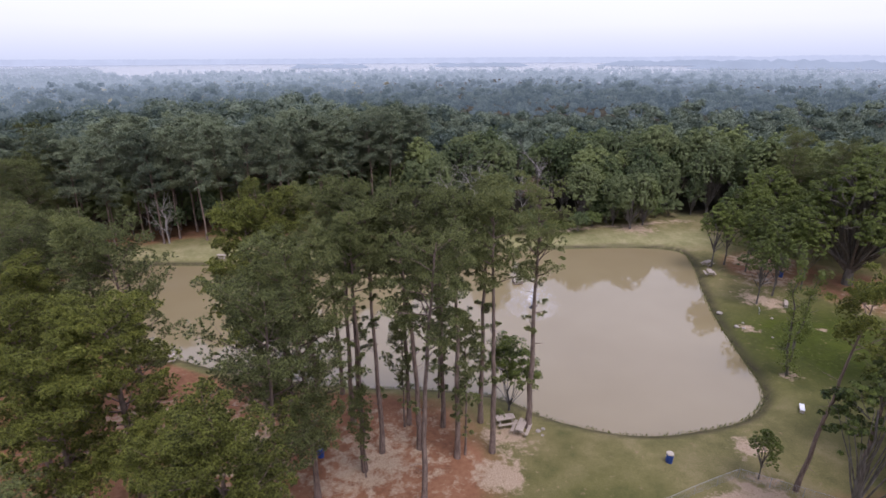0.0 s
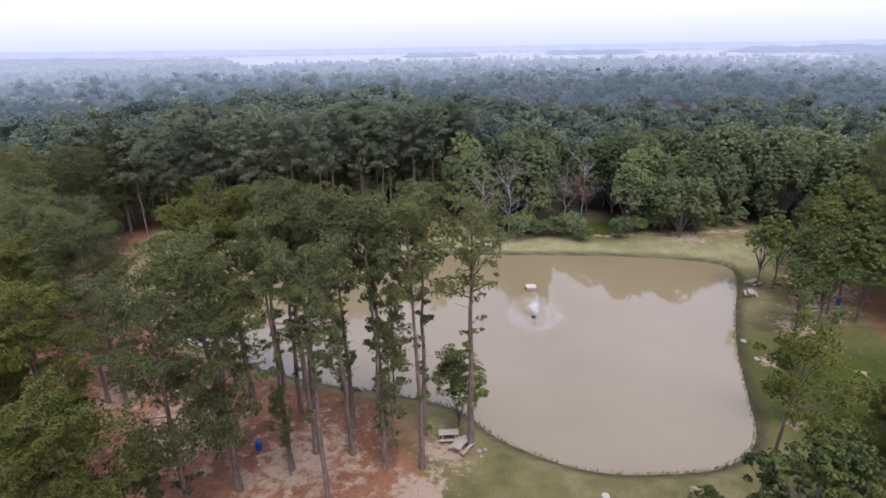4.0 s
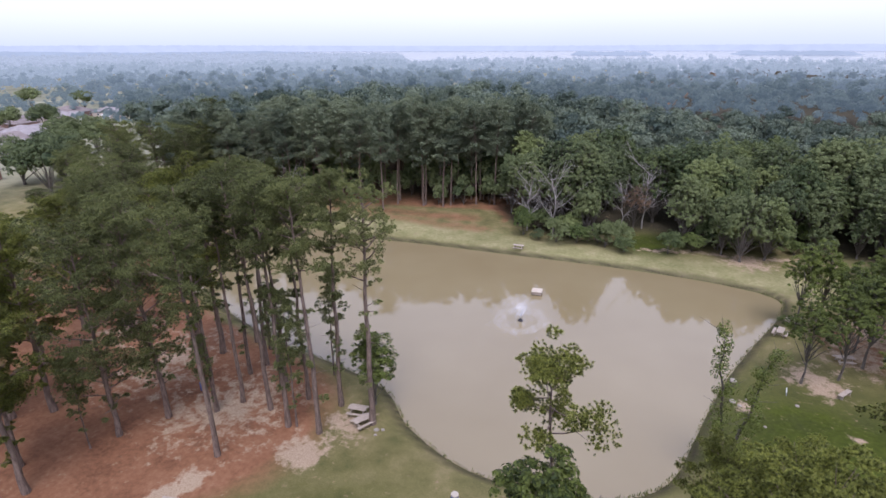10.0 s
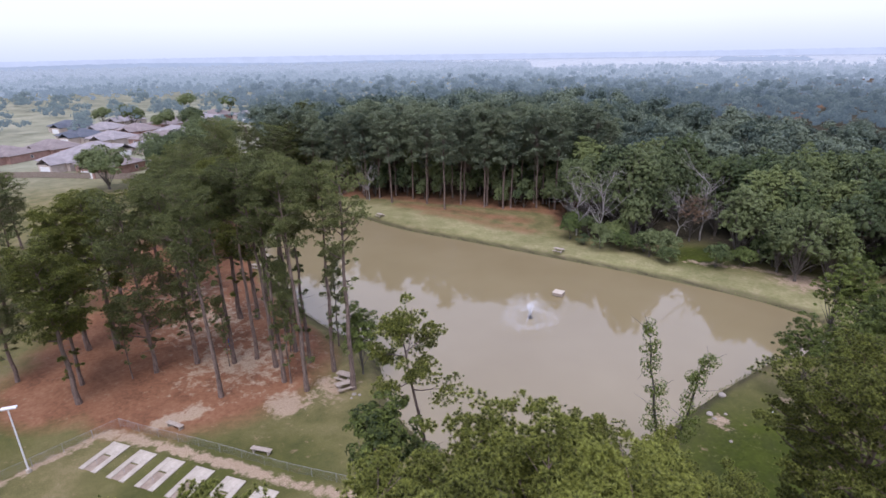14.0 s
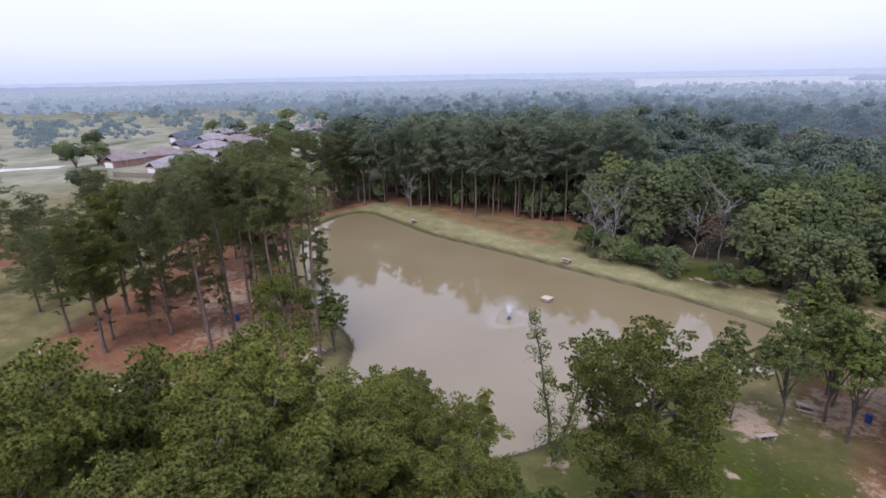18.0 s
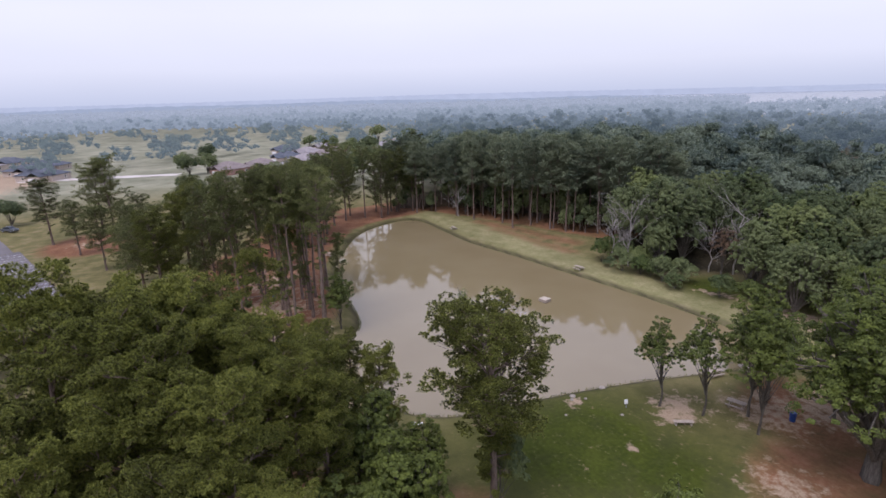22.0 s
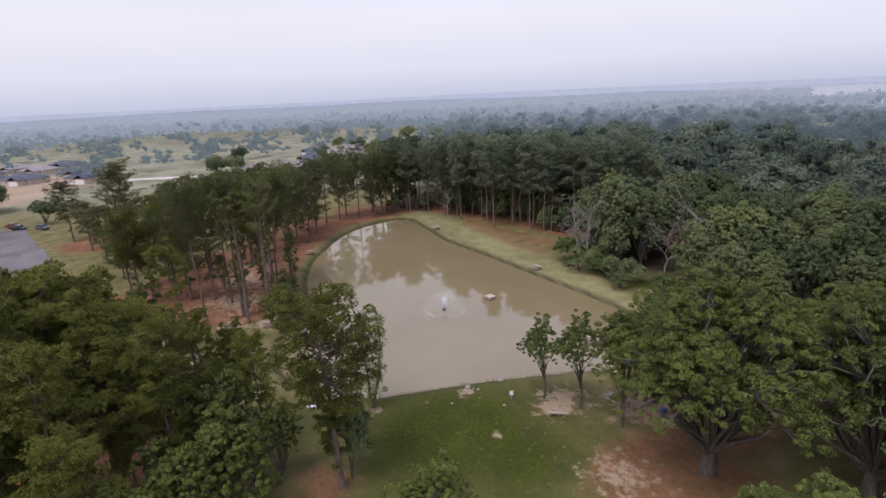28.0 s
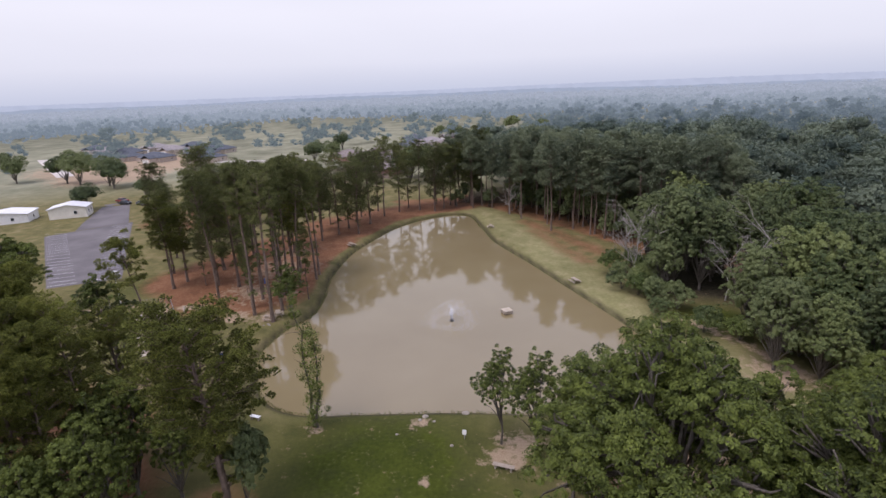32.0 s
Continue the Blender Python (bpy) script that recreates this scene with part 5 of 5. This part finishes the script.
def fence_run(a, b_):
    """Low chain-link fence: posts, a top rail and woven wire."""
    ob = new("chain_link_fence")
    a, b_ = Vector(a), Vector(b_)
    n = max(2, round((b_ - a).length / 2.4))
    base = Vector((a.x, a.y, ground_height(a.x, a.y)))
    ob.location = base
    pts = []
    for k in range(n + 1):
        p = a.lerp(b_, k / n)
        q = Vector((p.x, p.y, ground_height(p.x, p.y))) - base
        pts.append(q)
        part("post", tube(0.022, 0.022, 0.95, 8, q), M_BOLT, ob)
    for p, q in zip(pts, pts[1:]):
        d = q - p
        v, f = sweep([[(*(p + Vector((0, 0, 0.93))), 0.015), (*(q + Vector((0, 0, 0.93))), 0.015)]], 6)
        part("rail", mesh_of("rail", v, f, M_BOLT), None, ob)
        wires = []
        for i in range(14):
            for s in (0, 1):
                u0, u1 = i / 14, (i + 2) / 14
                if u1 <= 1:
                    x0, x1 = (u0, u1) if s else (u1, u0)
                    wires.append([(*(p + d * x0 + Vector((0, 0, 0.05))), 0.005), (*(p + d * x1 + Vector((0, 0, 0.9))), 0.004)])
        v, f = sweep(wires, 3)
        part("wire_panel", mesh_of("wire_panel", v, f, M_MESH), None, ob)
    return tagged(ob, "low grey chain-link fence round the horseshoe courts", "fence", "fence runs")


fence_run((-5.4, 23.9), (23.0, 36.1))
fence_run((-5.4, 23.9), (-4.6, 12.0))
fence_run((23.0, 36.1), (29.0, 33.0))

lamp = new("lamp_post")
part("base", tube(0.22, 0.2, 0.3, 14), M_CONC, lamp, "concrete footing")
part("pole", tube(0.075, 0.055, 6.2, 12, (0, 0, 0.25)), M_WHITE, lamp, "white pole")
bm = box(0.35, 1.15, 0.16, 0.03, (0, 0.1, 6.5))
part("head", bm, M_WHITE, lamp, "white flat lamp head")
lamp.matrix_basis = pose(-4.4, 16.4, ground_height(-4.4, 16.4), 0, 0, -30)
tagged(lamp, "white metal lamp post with a flat head", "lamp post")

# ---------------------------------------------------------------- parking lot, sheds, cars
def slab(name, corners, mat, label, z=0.0, category="road"):
    """A thin paved sheet that follows the ground."""
    c = np.array(corners, float)
    n = 24
    vs, fs = [], []
    for i in range(n + 1):
        for j in range(n + 1):
            u, w = i / n, j / n
            p = (c[0] * (1 - u) + c[1] * u) * (1 - w) + (c[3] * (1 - u) + c[2] * u) * w
            vs.append((p[0], p[1], ground_height(p[0], p[1]) + 0.06 + z))
            if i and j:
                q = i * (n + 1) + j
                fs.append((q - n - 2, q - 1, q, q - n - 1))
    return tagged(new(name, mesh_of(name, vs, fs, mat)), label, category, kind="structure")


LOT = [(-21.5, 9.5), (-76.5, -9.5), (-64.5, -27.0), (-19.0, -3.0)]
slab("parking_lot", LOT, M_ROAD, "worn grey asphalt parking lot with white stall lines")
slab("driveway", [(-76.0, -10.5), (-112.0, -24.0), (-109.0, -31.0), (-69.0, -21.5)], M_ROAD, "worn asphalt driveway to the parking lot", 0.01)
slab("road", [(-205.0, 30.0), (-226.0, -40.0), (-233.0, -38.0), (-212.0, 32.0)], M_PATH, "pale road beside the new houses", 0.02)
slab("estate_road", [(-192.0, -88.0), (-292.0, -150.0), (-296.0, -140.0), (-196.0, -82.0)], M_PATH, "pale concrete road in the housing estate", 0.02)
stall = new("stall_line", mesh_of("stall_line", [(-2.4, -0.05, 0), (2.4, -0.05, 0), (2.4, 0.05, 0), (-2.4, 0.05, 0)], [(0, 1, 2, 3)], M_WHITE))
tagged(stall, "white painted stall line on asphalt", "road marking", "stall lines", "structure")
c0, c1, c2, c3 = (np.array(p) for p in LOT)
n_line = 0
for e0, e1, inw in ((c0, c1, c3 - c0), (c3, c2, c0 - c3)):
    d = (e1 - e0) / np.linalg.norm(e1 - e0)
    iw = inw / np.linalg.norm(inw)
    for k in range(20):
        p = e0 + d * (1.5 + 2.75 * k) + iw * 2.7
        m = pose(p[0], p[1], ground_height(p[0], p[1]) + 0.12, 0, 0, math.degrees(math.atan2(iw[1], iw[0])))
        if n_line:
            copy_thing(stall, m)
        else:
            stall.matrix_basis = m
        n_line += 1

M_CREAM = grained("cream_metal_siding", (0.60, 0.57, 0.48), (0.76, 0.73, 0.64), 0.6, 0.6, 0.3, 0.1)
M_ROOFW = grained("pale_metal_roof", (0.60, 0.60, 0.60), (0.78, 0.78, 0.78), 0.5, 0.45, 0.4, 0.1)
M_GLASS, t, b = node_material("dark_window_glass", 0.08, 0.6)
t.links.new(ramp_of(t, noise_of(t, position_of(t), 0.6, 2), [(0.3, (0.02, 0.025, 0.03)), (0.7, (0.05, 0.06, 0.07))]), b.inputs["Base Color"])
M_SHINGLE = [grained("roof_shingles_" + n, d, l, 0.5, 0.9, 0.2, 0.3, None, 14.0) for n, d, l in (("brown", (0.16, 0.13, 0.12), (0.27, 0.23, 0.21)), ("grey", (0.20, 0.18, 0.175), (0.33, 0.30, 0.29)), ("dark", (0.065, 0.075, 0.09), (0.13, 0.14, 0.16)))]
M_BRICK = [grained("house_brick_" + n, d, l, 0.8, 0.9, 0.2, 0.2, None, 12.0) for n, d, l in (("red", (0.26, 0.15, 0.12), (0.42, 0.27, 0.22)), ("tan", (0.40, 0.33, 0.27), (0.58, 0.50, 0.43)))]


def gable(lx, ly, hw, rise, over=0.35):
    """A pitched roof over a box of lx by ly, eaves at hw, with thickness."""
    x, y = lx / 2 + over, ly / 2 + over
    vs = []
    for dz in (0, 0.16):
        vs += [(-x, -y, hw + dz), (x, -y, hw + dz), (x, y, hw + dz), (-x, y, hw + dz), (-x, 0, hw + rise + dz), (x, 0, hw + rise + dz)]
    fs = [(0, 4, 5, 1), (3, 2, 5, 4), (6, 7, 11, 10), (9, 10, 11, 8), (0, 1, 7, 6), (2, 3, 9, 8), (1, 5, 11, 7), (5, 2, 8, 11), (4, 0, 6, 10), (3, 4, 10, 9)]
    return vs, fs


def hip(lx, ly, hw, rise, over=0.5):
    x, y = lx / 2 + over, ly / 2 + over
    r = max(0.5, x - y * 0.95)
    vs = [(-x, -y, hw), (x, -y, hw), (x, y, hw), (-x, y, hw), (-x, -y, hw + 0.18), (x, -y, hw + 0.18), (x, y, hw + 0.18), (-x, y, hw + 0.18), (-r, 0, hw + rise), (r, 0, hw + rise)]
    fs = [(3, 2, 1, 0), (0, 1, 5, 4), (1, 2, 6, 5), (2, 3, 7, 6), (3, 0, 4, 7), (4, 5, 9, 8), (5, 6, 9), (6, 7, 8, 9), (7, 4, 8)]
    return vs, fs


def building(name, lx, ly, hw, rise, wall, roof, style, label, wins, door=True):
    ob = new(name)
    part("wall", box(lx, ly, hw, 0.02, (0, 0, hw / 2)), wall, ob)
    if style == "gable":
        bm = bmesh.new()
        for sx in (-1, 1):
            vs = [bm.verts.new((sx * lx / 2, s * ly / 2, hw)) for s in (-1, 1)] + [bm.verts.new((sx * lx / 2, 0, hw + rise * 0.96))]
            bm.faces.new(vs)
        part("gable_end", bm, wall, ob)
    v, f = gable(lx, ly, hw, rise) if style == "gable" else hip(lx, ly, hw, rise)
    part("roof", mesh_of("roof", v, f, roof), None, ob)
    for sy in (-1, 1):
        for k in range(wins):
            x = -lx / 2 + lx * (k + 0.7) / (wins + 0.4)
            w = part("window", box(1.0, 0.1, 1.1, 0.01, (x, sy * (ly / 2 + 0.02), hw * 0.55)), M_WHITE, ob, "white window frame")
            part("pane", box(0.8, 0.04, 0.9, 0.0, (x, sy * (ly / 2 + 0.06), hw * 0.55)), M_GLASS, w, "dark glass")
    for sx in (-1, 1):
        w = part("window", box(0.1, 1.0, 1.1, 0.01, (sx * (lx / 2 + 0.02), ly * 0.2, hw * 0.55)), M_WHITE, ob, "white window frame")
        part("pane", box(0.04, 0.8, 0.9, 0.0, (sx * (lx / 2 + 0.06), ly * 0.2, hw * 0.55)), M_GLASS, w, "dark glass")
    if door:
        part("door", box(0.95, 0.1, 2.05, 0.01, (lx * 0.08, -ly / 2 - 0.03, 1.03)), M_WHITE, ob)
    return tagged(ob, label, "building" if style == "gable" else "house")


def seat(ob, x, y, a):
    """Stands a building on the ground at its lowest corner."""
    ob.matrix_basis = pose(x, y, ground_height(x, y) - 0.1, 0, 0, a)


shed = building("shed", 7.0, 10.0, 3.0, 1.1, M_CREAM, M_ROOFW, "gable", "cream metal shed with a pale low roof beside the parking lot", 2)
seat(shed, -90.5, -32.5, 12)
shed2 = building("long_shed", 9.0, 13.0, 2.8, 0.8, M_WHITE, M_ROOFW, "gable", "long white metal shed behind the parking lot", 1, False)
seat(shed2, -88.0, -49.0, 12)


def house_things(k, lx, ly, wall, roof):
    ob = building("house", lx, ly, 2.7, 2.9, wall, roof, "hip", "single-storey brick house with a hipped shingle roof", 3)
    part("garage_wing", box(6.2, 5.0, 2.7, 0.02, (lx * 0.22, -ly / 2 - 2.4, 1.35)), wall, ob)
    v, f = gable(5.0, 6.2, 2.7, 1.9)
    v = [(-y + lx * 0.22, x - ly / 2 - 2.4, z) for x, y, z in v]
    part("garage_roof", mesh_of("garage_roof", v, f, roof), None, ob)
    part("garage_door", box(4.6, 0.08, 2.2, 0.01, (lx * 0.22, -ly / 2 - 4.93, 1.12)), M_WHITE, ob, "white garage door")
    part("vent_pipe", tube(0.08, 0.08, 0.7, 8, (-lx * 0.1, 1.0, 4.9)), M_BOLT, ob)
    return tagged(ob, "", "", "houses of the estate")


house_kinds = [house_things(0, 17, 12, M_BRICK[0], M_SHINGLE[0]), house_things(1, 16, 13, M_BRICK[1], M_SHINGLE[1]), house_things(2, 18, 12, M_BRICK[1], M_SHINGLE[2])]
tagged(house_kinds[0], "red-brown brick house with a brown hipped roof")
tagged(house_kinds[1], "tan brick house with a grey hipped shingle roof")
tagged(house_kinds[2], "tan house with a dark slate-coloured hipped roof")
HOUSES = [(-148, 68, 0, 20), (-166, 62, 1, 20), (-184, 74, 1, 110), (-205, 66, 0, 20), (-176, 92, 1, 200), (-196, 100, 0, 200), (-216, 90, 1, 25), (-236, 84, 2, 20), (-214, 116, 1, 200), (-236, 108, 0, 20), (-256, 100, 1, 25),
          (-252, 128, 0, 200), (-262, 150, 1, 110), (-258, 178, 1, 20), (-276, 166, 0, 20), (-284, 92, 2, 20), (-200, 50, 0, 30), (-290, 120, 1, 20)]
NEW_HOUSES = [(-248, -62, 2, 60), (-258, -40, 2, 60), (-282, -36, 2, 70), (-296, -68, 1, 60), (-292, -94, 2, 60), (-304, -112, 1, 60), (-330, -130, 2, 60), (-232, -30, 2, 60), (-318, -60, 2, 60), (-322, -88, 1, 60), (-262, -84, 2, 60)]
first = [True] * 3
for x, y, k, a in HOUSES + NEW_HOUSES:
    m = pose(x, y, ground_height(x, y) - 0.1, 0, 0, a)
    if first[k]:
        first[k] = False
        house_kinds[k].matrix_basis = m
    else:
        copy_thing(house_kinds[k], m)


def board_fence(a, b_, label):
    """A tall privacy fence: posts, two rails and a panel of close boards between each pair."""
    ob = new("wooden_fence")
    n = round(math.dist(a, b_) / 2.6)
    turn = Matrix.Rotation(math.atan2(b_[1] - a[1], b_[0] - a[0]), 4, "Z")
    base = Vector((*a, ground_height(*a)))
    ob.location = base
    for k in range(n + 1):
        p = Vector((a[0] + (b_[0] - a[0]) * k / n, a[1] + (b_[1] - a[1]) * k / n, 0))
        p.z = ground_height(p.x, p.y)
        part("post", box(0.1, 0.1, 2.0, 0.01, p - base + Vector((0, 0, 1.0)), turn=turn), M_FENCE, ob)
        if k < n:
            q = p - base + turn.to_3x3() @ Vector((1.3, 0, 0))
            bm = bmesh.new()
            for i in range(9):
                box(0.265, 0.02, 1.75 + 0.03 * (i % 2), 0.0, q + turn.to_3x3() @ Vector((-1.12 + 0.28 * i, 0, 0)) + Vector((0, 0, 0.95)), bm, turn)
            part("panel", bm, M_FENCE, ob)
            for z in (0.45, 1.5):
                part("rail", box(2.5, 0.05, 0.09, 0.0, q + turn.to_3x3() @ Vector((0, 0.04, 0)) + Vector((0, 0, z)), turn=turn), M_FENCE, ob)
    return tagged(ob, label, "fence", "fence runs")


M_FENCE = grained("weathered_cedar_boards", (0.17, 0.135, 0.105), (0.32, 0.265, 0.21), 1.5, 0.9, 0.15, 0.3, (1, 8, 1))
board_fence((-166.0, 41.0), (-127.0, 68.0), "weathered brown board fence behind the brick houses")


def car(label, paint):
    """A parked pickup or saloon: body, glasshouse, wheels, lights."""
    ob = new("car")
    bm = bmesh.new()
    prof = [(-2.2, 0.35), (-2.25, 0.8), (-2.0, 0.95), (-0.9, 1.0), (1.3, 1.0), (2.1, 0.92), (2.25, 0.6), (2.2, 0.35)]
    rows = [[bm.verts.new((x, s * 0.88, z)) for x, z in prof] for s in (-1, 1)]
    bm.faces.new(rows[0])
    bm.faces.new(rows[1][::-1])
    for i in range(len(prof)):
        j = (i + 1) % len(prof)
        bm.faces.new((rows[0][i], rows[1][i], rows[1][j], rows[0][j]))
    bmesh.ops.recalc_face_normals(bm, faces=bm.faces[:])
    part("body", bm, paint, ob)
    bm = bmesh.new()
    lo = [bm.verts.new(p) for p in ((-1.5, -0.8, 0.98), (1.2, -0.8, 0.98), (1.2, 0.8, 0.98), (-1.5, 0.8, 0.98))]
    hi = [bm.verts.new(p) for p in ((-0.9, -0.66, 1.46), (0.6, -0.66, 1.46), (0.6, 0.66, 1.46), (-0.9, 0.66, 1.46))]
    bm.faces.new(hi)
    for i in range(4):
        bm.faces.new((lo[i], lo[(i + 1) % 4], hi[(i + 1) % 4], hi[i]))
    part("glasshouse", bm, M_GLASS, ob, "dark glass cabin")
    part("roof_panel", box(1.4, 1.26, 0.04, 0.01, (-0.15, 0, 1.48)), paint, ob)
    for sx in (-1.35, 1.35):
        for sy in (-0.8, 0.8):
            w = part("wheel", tube(0.33, 0.33, 0.2, 16, (sx, sy + 0.1, 0.33), turn=Matrix.Rotation(radians(90), 4, "X")), M_DARK, ob)
            part("rim", tube(0.18, 0.18, 0.215, 12, (sx, sy + 0.1075, 0.33), turn=Matrix.Rotation(radians(90), 4, "X")), M_BOLT, w, "steel rim")
    for sy in (-0.62, 0.62):
        part("headlight", box(0.06, 0.3, 0.14, 0.01, (2.2, sy, 0.72)), M_WHITE, ob)
    return tagged(ob, label, "car", "parked cars")


def paint(name, c):
    return grained(name, tuple(v * 0.8 for v in c), c, 0.5, 0.3, 0.6, 0.0)


for x, y, a, lab, c in ((-106.9, -23.6, 62, "black car parked beside the driveway", (0.02, 0.022, 0.028)), (-112.0, -26.5, 62, "dark red car parked beside the driveway", (0.22, 0.03, 0.03)),
                        (-102.5, -16.5, 50, "grey car parked on the grass", (0.10, 0.11, 0.12))):
    d = car(lab, paint("car_paint", c))
    d.matrix_basis = pose(x, y, ground_height(x, y) + 0.05, 0, 0, a)

# ---------------------------------------------------------------- grass fringe along the shore
rng = np.random.default_rng(15)
dense = smooth_loop(SHORE, 40)
side = np.roll(dense, -1, 0) - np.roll(dense, 1, 0)
side = np.stack([side[:, 1], -side[:, 0]], 1) / (np.linalg.norm(side, axis=1, keepdims=True) + 1e-9)
n = len(dense) * 7
root = np.repeat(dense, 7, axis=0) + np.repeat(side, 7, axis=0) * rng.normal(0.0, 0.4, (n, 1)) + rng.normal(0, 0.15, (n, 2))
root = root[loop_distance(root[:, 0], root[:, 1]) > -0.3]
n = len(root)
root = np.concatenate([root, np.full((n, 1), -0.05)], 1)
a = rng.uniform(0, 6.283, n)
w = np.stack([np.cos(a), np.sin(a), np.zeros(n)], 1) * 0.05
tip = root + np.stack([rng.normal(0, 0.12, n), rng.normal(0, 0.12, n), rng.uniform(0.15, 0.45, n)], 1)
gv = np.stack([root - w, root + w, tip], 1).reshape(-1, 3)
gf = np.arange(3 * n).reshape(-1, 3)
tagged(new("shore_grass", mesh_of("shore_grass", gv, gf, MAT["grass_blade"])), "uneven fringe of grass along the water's edge", "grass", kind="stuff")
